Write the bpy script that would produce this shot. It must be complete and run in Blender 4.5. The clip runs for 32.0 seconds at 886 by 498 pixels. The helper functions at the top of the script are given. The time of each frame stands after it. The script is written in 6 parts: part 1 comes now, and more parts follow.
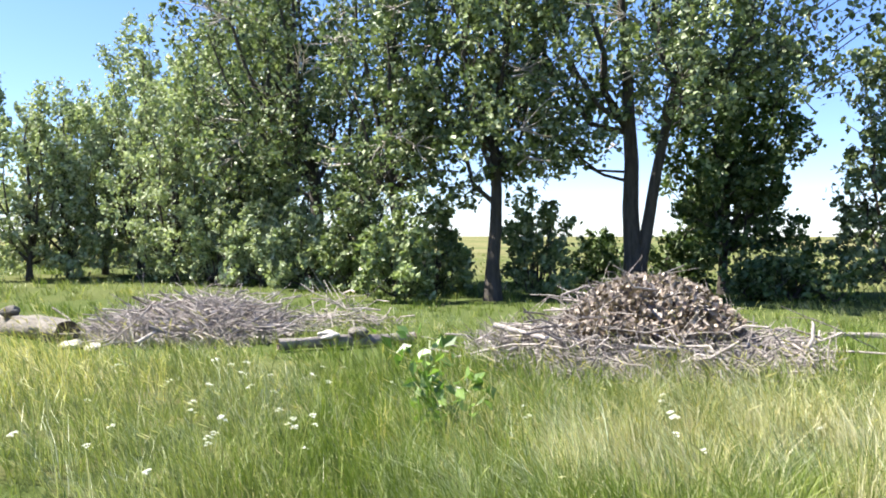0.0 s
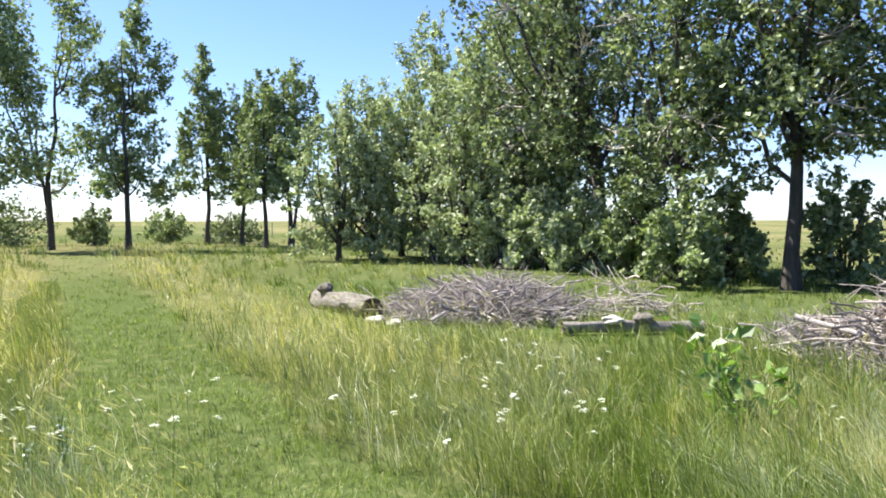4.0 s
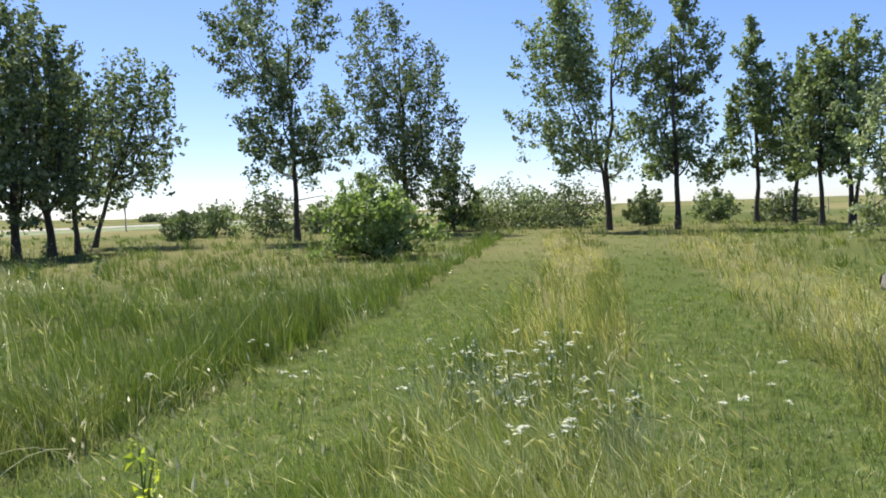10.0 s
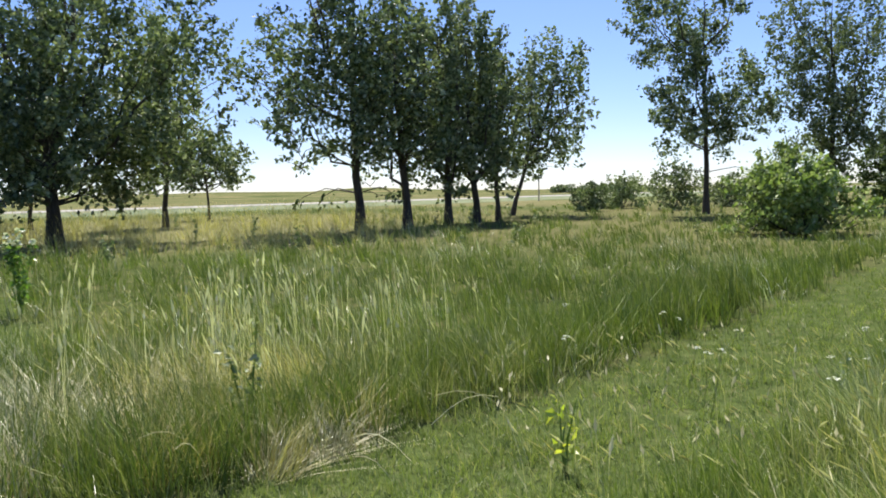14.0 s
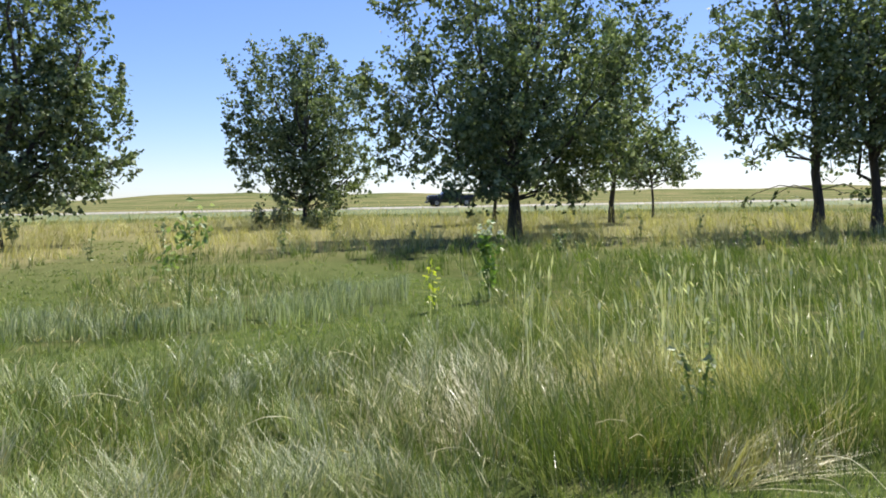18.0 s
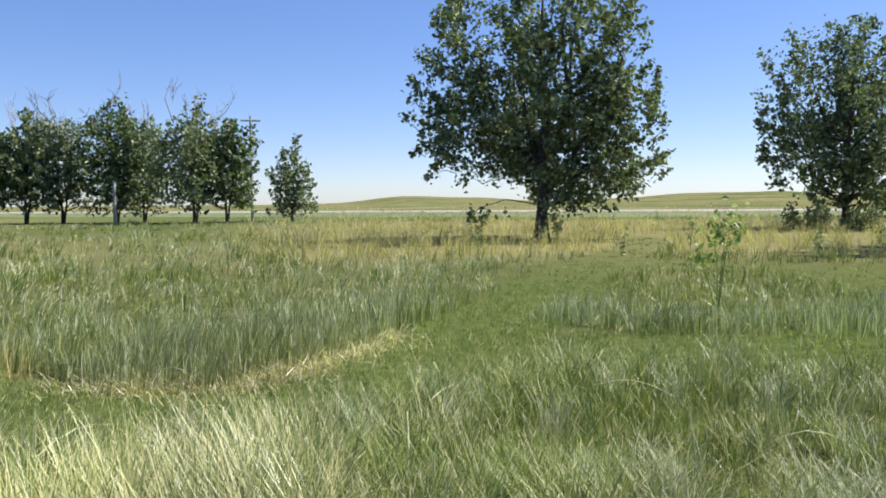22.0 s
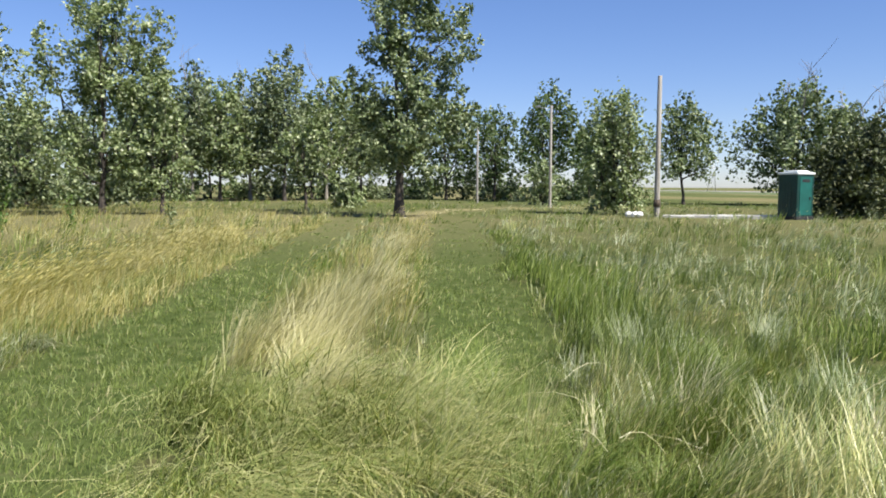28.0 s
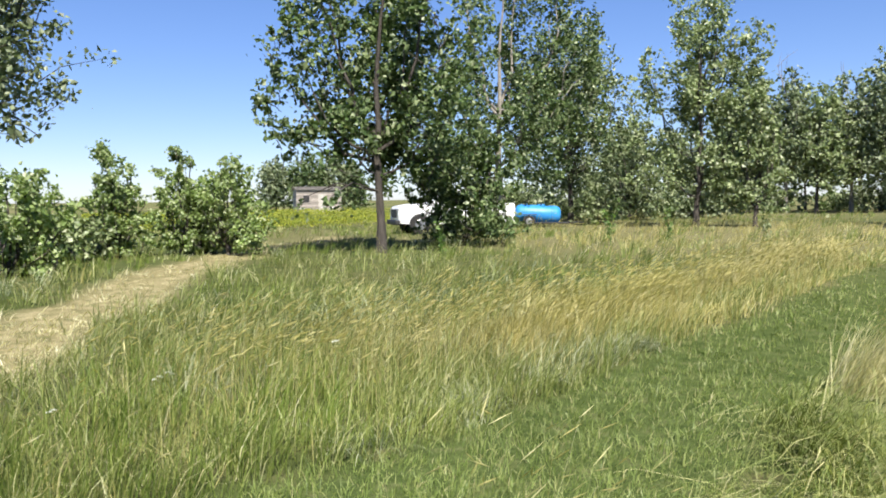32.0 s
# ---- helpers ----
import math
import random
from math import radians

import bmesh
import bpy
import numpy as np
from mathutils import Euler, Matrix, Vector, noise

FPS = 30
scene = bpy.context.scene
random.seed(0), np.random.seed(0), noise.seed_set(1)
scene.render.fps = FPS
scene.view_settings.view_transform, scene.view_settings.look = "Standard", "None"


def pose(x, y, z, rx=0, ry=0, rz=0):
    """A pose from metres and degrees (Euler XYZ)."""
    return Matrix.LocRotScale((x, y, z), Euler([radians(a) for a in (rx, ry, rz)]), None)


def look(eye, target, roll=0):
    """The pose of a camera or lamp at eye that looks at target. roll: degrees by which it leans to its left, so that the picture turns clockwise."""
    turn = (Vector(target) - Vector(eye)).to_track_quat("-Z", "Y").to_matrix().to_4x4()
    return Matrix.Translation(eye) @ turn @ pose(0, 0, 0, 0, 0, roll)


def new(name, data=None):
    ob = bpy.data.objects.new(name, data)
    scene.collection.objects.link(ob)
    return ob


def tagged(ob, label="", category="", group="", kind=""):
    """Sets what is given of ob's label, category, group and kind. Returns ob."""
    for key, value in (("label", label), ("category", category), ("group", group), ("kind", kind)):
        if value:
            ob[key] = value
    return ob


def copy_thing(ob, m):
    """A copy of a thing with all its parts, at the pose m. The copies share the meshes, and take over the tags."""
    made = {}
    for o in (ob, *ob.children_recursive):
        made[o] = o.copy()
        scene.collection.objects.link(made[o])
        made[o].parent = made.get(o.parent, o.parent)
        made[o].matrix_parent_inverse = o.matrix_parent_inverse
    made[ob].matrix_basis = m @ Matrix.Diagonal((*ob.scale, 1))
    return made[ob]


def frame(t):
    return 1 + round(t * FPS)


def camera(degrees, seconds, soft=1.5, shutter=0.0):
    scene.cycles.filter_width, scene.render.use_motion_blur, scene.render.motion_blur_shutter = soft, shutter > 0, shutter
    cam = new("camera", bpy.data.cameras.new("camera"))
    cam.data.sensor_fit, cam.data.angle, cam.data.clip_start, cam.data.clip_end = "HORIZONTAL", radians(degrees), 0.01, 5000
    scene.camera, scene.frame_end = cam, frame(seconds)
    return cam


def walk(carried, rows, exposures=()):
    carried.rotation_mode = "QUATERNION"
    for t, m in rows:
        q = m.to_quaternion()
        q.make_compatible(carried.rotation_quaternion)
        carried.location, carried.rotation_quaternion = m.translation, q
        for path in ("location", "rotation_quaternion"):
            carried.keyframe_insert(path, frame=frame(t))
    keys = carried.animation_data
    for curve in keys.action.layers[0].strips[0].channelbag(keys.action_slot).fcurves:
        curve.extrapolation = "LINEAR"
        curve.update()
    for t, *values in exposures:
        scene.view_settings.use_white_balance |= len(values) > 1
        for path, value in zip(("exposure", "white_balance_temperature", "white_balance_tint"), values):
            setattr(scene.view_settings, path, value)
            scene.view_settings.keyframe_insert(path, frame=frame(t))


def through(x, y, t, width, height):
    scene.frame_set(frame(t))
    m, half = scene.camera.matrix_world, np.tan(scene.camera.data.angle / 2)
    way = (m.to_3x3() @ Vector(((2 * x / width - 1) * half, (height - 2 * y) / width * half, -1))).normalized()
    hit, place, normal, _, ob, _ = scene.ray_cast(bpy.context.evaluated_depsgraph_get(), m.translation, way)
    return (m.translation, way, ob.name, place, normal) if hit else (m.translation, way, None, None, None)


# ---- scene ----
cam = camera(57.56, 32.0, soft=1.85)
EYE, REACH = 1.6, 0.198
TURNS = (
    (0.0, 0.00, -0.90, -0.03),
    (0.5, 2.35, -0.23, 0.32),
    (1.0, 4.67, -0.81, 0.31),
    (1.5, 6.84, -0.89, 0.03),
    (2.0, 8.65, -1.98, -1.14),
    (2.5, 12.82, -2.40, -0.94),
    (4.5, 21.73, -2.13, 0.33),
    (5.0, 24.74, -2.52, 0.68),
    (5.5, 27.69, -2.17, 0.65),
    (6.0, 31.10, -1.22, 0.31),
    (6.5, 35.88, -1.03, 1.38),
    (7.0, 39.79, -1.88, 1.12),
    (7.5, 43.75, -2.04, 0.83),
    (8.0, 47.53, -1.82, 0.79),
    (8.5, 49.80, -2.01, 0.87),
    (9.0, 51.95, -2.36, 0.82),
    (9.5, 54.14, -2.53, 1.13),
    (10.0, 57.05, -2.82, 1.95),
    (10.5, 63.50, -1.93, 0.96),
    (11.0, 67.31, -1.95, 0.99),
    (11.5, 70.35, -2.12, 0.67),
    (12.0, 72.64, -3.56, 1.11),
    (12.5, 75.74, -4.07, 1.18),
    (13.0, 79.12, -3.33, 0.77),
    (13.5, 82.68, -3.43, 1.33),
    (15.5, 92.20, -4.39, 0.66),
    (16.0, 96.59, -3.22, 1.58),
    (16.5, 101.12, -2.49, 2.28),
    (17.0, 104.95, -1.72, 3.33),
    (17.5, 110.81, -2.42, 2.93),
    (18.0, 115.92, -3.60, 0.95),
    (18.5, 122.52, -4.27, 0.15),
    (19.0, 128.21, -4.66, -0.21),
    (19.5, 133.02, -4.01, 0.08),
    (20.0, 135.89, -3.51, 0.65),
    (20.5, 138.96, -3.31, 0.71),
    (21.0, 142.90, -3.67, 0.73),
    (21.5, 146.98, -3.66, 0.72),
    (22.0, 151.94, -3.25, 0.48),
    (22.5, 156.11, -3.53, 0.49),
    (23.0, 161.46, -4.13, 0.15),
    (23.5, 164.86, -4.38, -0.10),
    (24.0, 171.13, -3.99, 0.74),
    (24.5, 174.53, -3.72, 1.10),
    (25.0, 179.33, -4.14, 1.43),
    (25.5, 184.33, -4.26, 0.92),
    (27.5, 205.28, -4.23, 0.47),
    (28.0, 213.82, -4.45, -0.31),
    (28.5, 220.68, -4.89, 0.04),
    (29.0, 226.06, -4.21, -0.14),
    (29.5, 230.53, -3.89, -0.23),
    (30.0, 236.22, -3.69, -0.07),
    (30.5, 241.78, -3.17, -0.29),
    (31.0, 247.07, -3.31, 0.31),
    (31.5, 251.16, -3.13, 0.74),
    (32.0, 253.95, -3.51, 0.53),
)
walk(cam, [(t, pose(-REACH * math.sin(radians(a)), REACH * math.cos(radians(a)), EYE, 90 + p, r, a)) for t, a, p, r in TURNS],
     exposures=[(0.0, 1.84), (2.0, 1.78), (5.0, 1.62), (6.0, 1.48), (9.0, 1.15), (13.0, 0.98), (17.0, 1.03), (20.0, 1.03), (23.0, 0.9), (25.0, 0.86), (28.0, 0.84), (30.0, 0.86), (32.0, 0.98)])

# ---- daylight ----
SUN_BEARING, SUN_HEIGHT = 85.0, 52.0
world = bpy.data.worlds.new("sky")
scene.world = world
world.use_nodes = True
wt = world.node_tree
sky = wt.nodes.new("ShaderNodeTexSky")
sky.sky_type, sky.sun_disc = "NISHITA", False
sky.sun_elevation, sky.sun_rotation = radians(SUN_HEIGHT), radians(-SUN_BEARING)
sky.altitude = 1800
sky.air_density, sky.dust_density, sky.ozone_density = 1.0, 1.2, 3.5
soft_sky, rich_sky = wt.nodes.new("ShaderNodeGamma"), wt.nodes.new("ShaderNodeHueSaturation")
rich_sky.inputs["Hue"].default_value = 0.507
soft_sky.inputs[1].default_value, rich_sky.inputs["Saturation"].default_value = 0.78, 1.26
wt.links.new(sky.outputs[0], soft_sky.inputs[0])
wt.links.new(soft_sky.outputs[0], rich_sky.inputs["Color"])
cool_sky = wt.nodes.new("ShaderNodeMix")
cool_sky.data_type, cool_sky.blend_type = "RGBA", "MULTIPLY"
cool_sky.inputs[0].default_value, cool_sky.inputs[7].default_value = 1.0, (0.955, 0.945, 1.08, 1)
wt.links.new(rich_sky.outputs[0], cool_sky.inputs[6])
wt.links.new(cool_sky.outputs[2], wt.nodes["Background"].inputs[0])
wt.nodes["Background"].inputs[1].default_value = 0.113
sun = new("sun", bpy.data.lights.new("sun", "SUN"))
sun.data.energy, sun.data.angle, sun.data.color = 5.0, radians(0.5), (1.0, 0.95, 0.86)
SUN_AT = Vector((-math.sin(radians(SUN_BEARING)), math.cos(radians(SUN_BEARING)), math.tan(radians(SUN_HEIGHT))))
sun.matrix_world = look(SUN_AT * 50, (0, 0, 0))


# ---- materials ----
def blank(name):
    m = bpy.data.materials.new(name)
    m.use_nodes = True
    m.node_tree.nodes.clear()
    return m, m.node_tree.nodes, m.node_tree.links


def ramp(nodes, links, source, stops):
    r = nodes.new("ShaderNodeValToRGB")
    e = r.color_ramp.elements
    while len(e) < len(stops):
        e.new(0.5)
    for k, (p, c) in enumerate(stops):
        e[k].position, e[k].color = p, (*c, 1)
    links.new(source, r.inputs[0])
    return r.outputs[0]


def noise_node(nodes, links, scale, detail=4, stretch=(1, 1, 1), rough=0.6):
    co = nodes.new("ShaderNodeTexCoord")
    mp = nodes.new("ShaderNodeMapping")
    mp.inputs["Scale"].default_value = stretch
    n = nodes.new("ShaderNodeTexNoise")
    n.inputs["Scale"].default_value, n.inputs["Detail"].default_value, n.inputs["Roughness"].default_value = scale, detail, rough
    links.new(co.outputs["Object"], mp.inputs[0])
    links.new(mp.outputs[0], n.inputs["Vector"])
    return n.outputs[0]


def mixed(nodes, links, fac, a, b, kind="MIX"):
    m = nodes.new("ShaderNodeMix")
    m.data_type, m.blend_type = "RGBA", kind
    for value, slot in ((fac, 0), (a, 6), (b, 7)):
        if isinstance(value, (int, float)):
            m.inputs[slot].default_value = value
        elif isinstance(value, tuple):
            m.inputs[slot].default_value = (*value, 1)
        else:
            links.new(value, m.inputs[slot])
    return m.outputs[2]


def leafy(name, stops, through=0.4, gloss=0.06, rough=0.4, scale=0.5):
    """Leaves and blades: each one its own shade, light shining through, a faint waxy gloss."""
    m, n, l = blank(name)
    geo = n.new("ShaderNodeNewGeometry")
    col = ramp(n, l, geo.outputs["Random Per Island"], stops)
    drift = ramp(n, l, noise_node(n, l, scale, 3), [(0.3, (0.72, 0.72, 0.72)), (0.7, (1.2, 1.2, 1.15))])
    col = mixed(n, l, 1.0, col, drift, "MULTIPLY")
    dif, tra, glo = n.new("ShaderNodeBsdfDiffuse"), n.new("ShaderNodeBsdfTranslucent"), n.new("ShaderNodeBsdfGlossy")
    l.new(col, dif.inputs[0])
    warm = mixed(n, l, 1.0, col, (1.08, 1.19, 0.64), "MULTIPLY")
    l.new(warm, tra.inputs[0])
    glo.inputs["Roughness"].default_value = rough
    a, b, out = n.new("ShaderNodeMixShader"), n.new("ShaderNodeMixShader"), n.new("ShaderNodeOutputMaterial")
    a.inputs[0].default_value, b.inputs[0].default_value = through, gloss
    l.new(dif.outputs[0], a.inputs[1]); l.new(tra.outputs[0], a.inputs[2])
    l.new(a.outputs[0], b.inputs[1]); l.new(glo.outputs[0], b.inputs[2])
    l.new(b.outputs[0], out.inputs[0])
    return m


def solid(name, stops, scale=4, stretch=(1, 1, 1), rough=0.85, bump=0.3, metal=0.0, fine=40, spread=0.0):
    """Opaque surface: stained at a large scale, grained at a small one, with relief."""
    m, n, l = blank(name)
    col = ramp(n, l, noise_node(n, l, scale, 5, stretch), stops)
    grain = noise_node(n, l, fine, 3, stretch)
    col = mixed(n, l, 0.5, col, ramp(n, l, grain, [(0.3, (0.6, 0.6, 0.6)), (0.7, (1.25, 1.25, 1.25))]), "MULTIPLY")
    if spread:
        info = n.new("ShaderNodeObjectInfo")
        col = mixed(n, l, 1.0, col, ramp(n, l, info.outputs["Random"], [(0, (1 - spread,) * 3), (1, (1 + spread,) * 3)]), "MULTIPLY")
    b, out = n.new("ShaderNodeBsdfPrincipled"), n.new("ShaderNodeOutputMaterial")
    l.new(col, b.inputs["Base Color"])
    b.inputs["Roughness"].default_value, b.inputs["Metallic"].default_value = rough, metal
    if bump:
        bp = n.new("ShaderNodeBump")
        bp.inputs["Strength"].default_value, bp.inputs["Distance"].default_value = bump, 0.02
        l.new(grain, bp.inputs["Height"])
        l.new(bp.outputs[0], b.inputs["Normal"])
    l.new(b.outputs[0], out.inputs[0])
    return m


POPLAR = leafy("poplar_leaf", [(0.0, (0.055, 0.085, 0.034)), (0.4, (0.14, 0.185, 0.085)), (0.75, (0.265, 0.315, 0.165)), (1.0, (0.42, 0.455, 0.30))], 0.22, 0.03, 0.45)
PALE = leafy("bleached_silver_grass", [(0.0, (0.10, 0.14, 0.055)), (0.4, (0.22, 0.26, 0.135)), (0.75, (0.38, 0.395, 0.26)), (1.0, (0.62, 0.62, 0.48))], 0.30, 0.03, 0.50, 0.3)
SAGE = leafy("silvery_sage_leaf", [(0.0, (0.17, 0.23, 0.15)), (0.5, (0.36, 0.42, 0.33)), (1.0, (0.64, 0.69, 0.60))], 0.2, 0.05, 0.45)
PLUME = leafy("feathery_plume", [(0.0, (0.52, 0.50, 0.30)), (0.6, (0.70, 0.67, 0.45)), (1.0, (0.86, 0.83, 0.64))], 0.5, 0.05, 0.5)
SILKY = leafy("pale_young_poplar_leaf", [(0.0, (0.16, 0.21, 0.10)), (0.45, (0.34, 0.395, 0.225)), (0.8, (0.49, 0.535, 0.355)), (1.0, (0.62, 0.645, 0.48))], 0.24, 0.03, 0.50)
YOUNG = leafy("young_poplar_leaf", [(0.0, (0.09, 0.13, 0.05)), (0.45, (0.21, 0.265, 0.115)), (0.8, (0.35, 0.40, 0.215)), (1.0, (0.50, 0.53, 0.36))], 0.26, 0.03, 0.45)
BRIGHT = leafy("bright_bush_leaf", [(0.0, (0.14, 0.21, 0.06)), (0.5, (0.25, 0.335, 0.105)), (0.85, (0.36, 0.43, 0.19)), (1.0, (0.55, 0.58, 0.38))], 0.34, 0.04, 0.45)
BLONDE = leafy("blonde_grass", [(0.0, (0.11, 0.17, 0.035)), (0.35, (0.27, 0.33, 0.10)), (0.65, (0.50, 0.49, 0.19)), (1.0, (0.76, 0.70, 0.38))], 0.28, 0.06, 0.42, 0.4)
DARK = leafy("dark_leaf", [(0.0, (0.040, 0.072, 0.022)), (0.5, (0.095, 0.145, 0.048)), (0.82, (0.19, 0.245, 0.105)), (1.0, (0.36, 0.40, 0.24))], 0.25, 0.03, 0.45)
GREY = leafy("grey_green_leaf", [(0.0, (0.075, 0.105, 0.05)), (0.5, (0.16, 0.20, 0.10)), (0.85, (0.28, 0.32, 0.19)), (1.0, (0.38, 0.41, 0.28))], 0.22, 0.03, 0.45)
JUNIPER = leafy("juniper_sprig", [(0.0, (0.035, 0.05, 0.02)), (0.6, (0.075, 0.095, 0.036)), (1.0, (0.14, 0.15, 0.07))], 0.15, 0.04, 0.5)
GRASS = leafy("green_grass", [(0.0, (0.13, 0.175, 0.04)), (0.5, (0.235, 0.275, 0.078)), (0.85, (0.36, 0.375, 0.15)), (1.0, (0.58, 0.55, 0.31))], 0.27, 0.04, 0.45, 0.25)
LUSH = leafy("lush_grass", [(0.0, (0.088, 0.142, 0.024)), (0.6, (0.168, 0.225, 0.046)), (1.0, (0.29, 0.335, 0.095))], 0.24, 0.03, 0.5, 0.25)
SHORT = leafy("mown_grass", [(0.0, (0.125, 0.18, 0.045)), (0.6, (0.23, 0.285, 0.085)), (0.9, (0.34, 0.365, 0.145)), (1.0, (0.48, 0.44, 0.24))], 0.34, 0.03, 0.5, 0.3)
GOLD = leafy("ripe_golden_grass", [(0.0, (0.31, 0.285, 0.095)), (0.5, (0.52, 0.455, 0.18)), (1.0, (0.71, 0.635, 0.34))], 0.35, 0.03, 0.5, 0.3)
STRAW = leafy("bleached_straw", [(0.0, (0.40, 0.36, 0.17)), (0.5, (0.60, 0.55, 0.32)), (1.0, (0.82, 0.77, 0.54))], 0.25, 0.07, 0.4, 0.3)
SILVER = leafy("silvery_grass", [(0.0, (0.11, 0.155, 0.055)), (0.35, (0.24, 0.29, 0.14)), (0.75, (0.42, 0.455, 0.275)), (1.0, (0.70, 0.71, 0.53))], 0.30, 0.05, 0.46, 0.3)
SEED = leafy("grass_seed_head", [(0.0, (0.36, 0.34, 0.15)), (0.6, (0.56, 0.52, 0.27)), (1.0, (0.76, 0.71, 0.46))], 0.3, 0.05, 0.5)
WEED = leafy("weed_leaf", [(0.0, (0.09, 0.17, 0.03)), (0.6, (0.15, 0.26, 0.05)), (1.0, (0.28, 0.40, 0.10))], 0.4, 0.06, 0.4)
WEED_YELLOW = leafy("yellowed_leaf", [(0.0, (0.42, 0.52, 0.06)), (1.0, (0.68, 0.68, 0.11))], 0.45, 0.05, 0.4)
YELLOW = leafy("yellow_flower", [(0.0, (0.15, 0.20, 0.03)), (0.6, (0.27, 0.31, 0.04)), (1.0, (0.42, 0.41, 0.045))], 0.3, 0.02, 0.6)
PETAL = leafy("white_petal", [(0.0, (0.62, 0.62, 0.56)), (1.0, (0.82, 0.82, 0.78))], 0.3, 0.02, 0.6)
DRY_LEAF = leafy("dry_brown_leaf", [(0.0, (0.075, 0.055, 0.045)), (0.4, (0.19, 0.145, 0.118)), (0.8, (0.36, 0.295, 0.245)), (1.0, (0.56, 0.485, 0.42))], 0.15, 0.05, 0.5)
BARK = solid("grey_bark", [(0.3, (0.034, 0.028, 0.023)), (0.7, (0.095, 0.08, 0.066))], 3, (4, 4, 0.7), 0.9, 0.8)
PALE_BARK = solid("pale_bark", [(0.3, (0.16, 0.14, 0.115)), (0.7, (0.36, 0.33, 0.28))], 3, (4, 4, 0.7), 0.9, 0.7)
DEAD = solid("weathered_dead_wood", [(0.25, (0.16, 0.136, 0.122)), (0.75, (0.50, 0.445, 0.40))], 2.5, (3, 3, 3), 0.9, 0.5, spread=0.4)
LOGWOOD = solid("grey_log_wood", [(0.3, (0.09, 0.078, 0.064)), (0.7, (0.30, 0.27, 0.225))], 3, (1, 6, 6), 0.9, 1.0)
DARK_WOOD = solid("dark_wood", [(0.3, (0.03, 0.024, 0.018)), (0.7, (0.14, 0.105, 0.075))], 9, (1, 1, 1), 0.95, 0.9)
STONE = solid("pale_stone", [(0.3, (0.34, 0.31, 0.27)), (0.7, (0.58, 0.55, 0.49))], 5, (1, 1, 1), 0.9, 0.6)
POLEWOOD = solid("pole_wood", [(0.3, (0.25, 0.23, 0.20)), (0.7, (0.50, 0.46, 0.41))], 2, (6, 6, 0.5), 0.9, 0.4)
SHEDWOOD = solid("weathered_boards", [(0.3, (0.22, 0.19, 0.165)), (0.7, (0.46, 0.41, 0.36))], 2, (1, 1, 5), 0.9, 0.4, spread=0.3)
SHINGLE = solid("grey_shingles", [(0.3, (0.24, 0.22, 0.20)), (0.7, (0.40, 0.37, 0.335))], 3, (1, 1, 1), 0.95, 0.5)
WHITE = solid("white_paint", [(0.3, (0.72, 0.72, 0.71)), (0.7, (0.82, 0.82, 0.81))], 1.5, (1, 1, 1), 0.3, 0.0)
BLACK = solid("black_plastic", [(0.3, (0.012, 0.012, 0.013)), (0.7, (0.03, 0.03, 0.03))], 4, (1, 1, 1), 0.6, 0.1)
RUBBER = solid("tyre_rubber", [(0.3, (0.014, 0.014, 0.014)), (0.7, (0.04, 0.038, 0.035))], 6, (1, 1, 1), 0.9, 0.2)
STEEL = solid("dull_steel", [(0.3, (0.35, 0.35, 0.35)), (0.7, (0.55, 0.55, 0.55))], 5, (1, 1, 1), 0.4, 0.1, 0.9)
BLUE = solid("blue_tank_plastic", [(0.3, (0.02, 0.20, 0.54)), (0.7, (0.05, 0.31, 0.70))], 1.5, (1, 1, 1), 0.45, 0.05)
GREEN_PLASTIC = solid("dark_green_plastic", [(0.3, (0.004, 0.030, 0.024)), (0.7, (0.008, 0.055, 0.044))], 1.5, (1, 1, 1), 0.4, 0.05)
TEAL = solid("teal_door_plastic", [(0.3, (0.006, 0.075, 0.062)), (0.7, (0.012, 0.12, 0.10))], 1.5, (1, 1, 1), 0.4, 0.05)
ROOF_WHITE = solid("translucent_white_roof", [(0.3, (0.66, 0.69, 0.67)), (0.7, (0.8, 0.82, 0.8))], 2, (1, 1, 1), 0.5, 0.05)
CAR_DARK = solid("dark_car_paint", [(0.3, (0.012, 0.013, 0.015)), (0.7, (0.022, 0.023, 0.026))], 1.5, (1, 1, 1), 0.25, 0.0)
ASPHALT = solid("pale_road_surface", [(0.3, (0.24, 0.22, 0.19)), (0.7, (0.36, 0.34, 0.30))], 0.6, (1, 1, 1), 0.95, 0.3, fine=6)
VERGE = solid("verge_grass", [(0.3, (0.07, 0.10, 0.03)), (0.55, (0.12, 0.15, 0.05)), (0.75, (0.24, 0.22, 0.10))], 0.5, (1, 1, 1), 0.95, 0.5, fine=5)
CONCRETE = solid("concrete", [(0.3, (0.38, 0.37, 0.34)), (0.7, (0.58, 0.56, 0.52))], 2, (1, 1, 1), 0.9, 0.4)


def glass_material():
    m, n, l = blank("tinted_glass")
    b, out = n.new("ShaderNodeBsdfPrincipled"), n.new("ShaderNodeOutputMaterial")
    b.inputs["Base Color"].default_value = (0.02, 0.025, 0.03, 1)
    b.inputs["Roughness"].default_value = 0.06
    l.new(b.outputs[0], out.inputs[0])
    return m


GLASS = glass_material()


# ---- building helpers ----
def polar(bearing, distance):
    a = radians(bearing)
    return -distance * math.sin(a), distance * math.cos(a)


def lattice(ix, iy, seed):
    h = (ix.astype(np.int64) * 374761393 + iy.astype(np.int64) * 668265263 + seed * 974711) & 0x7FFFFFFF
    h = ((h ^ (h >> 13)) * 1274126177) & 0x7FFFFFFF
    return ((h ^ (h >> 16)) & 0xFFFF) / 65535.0


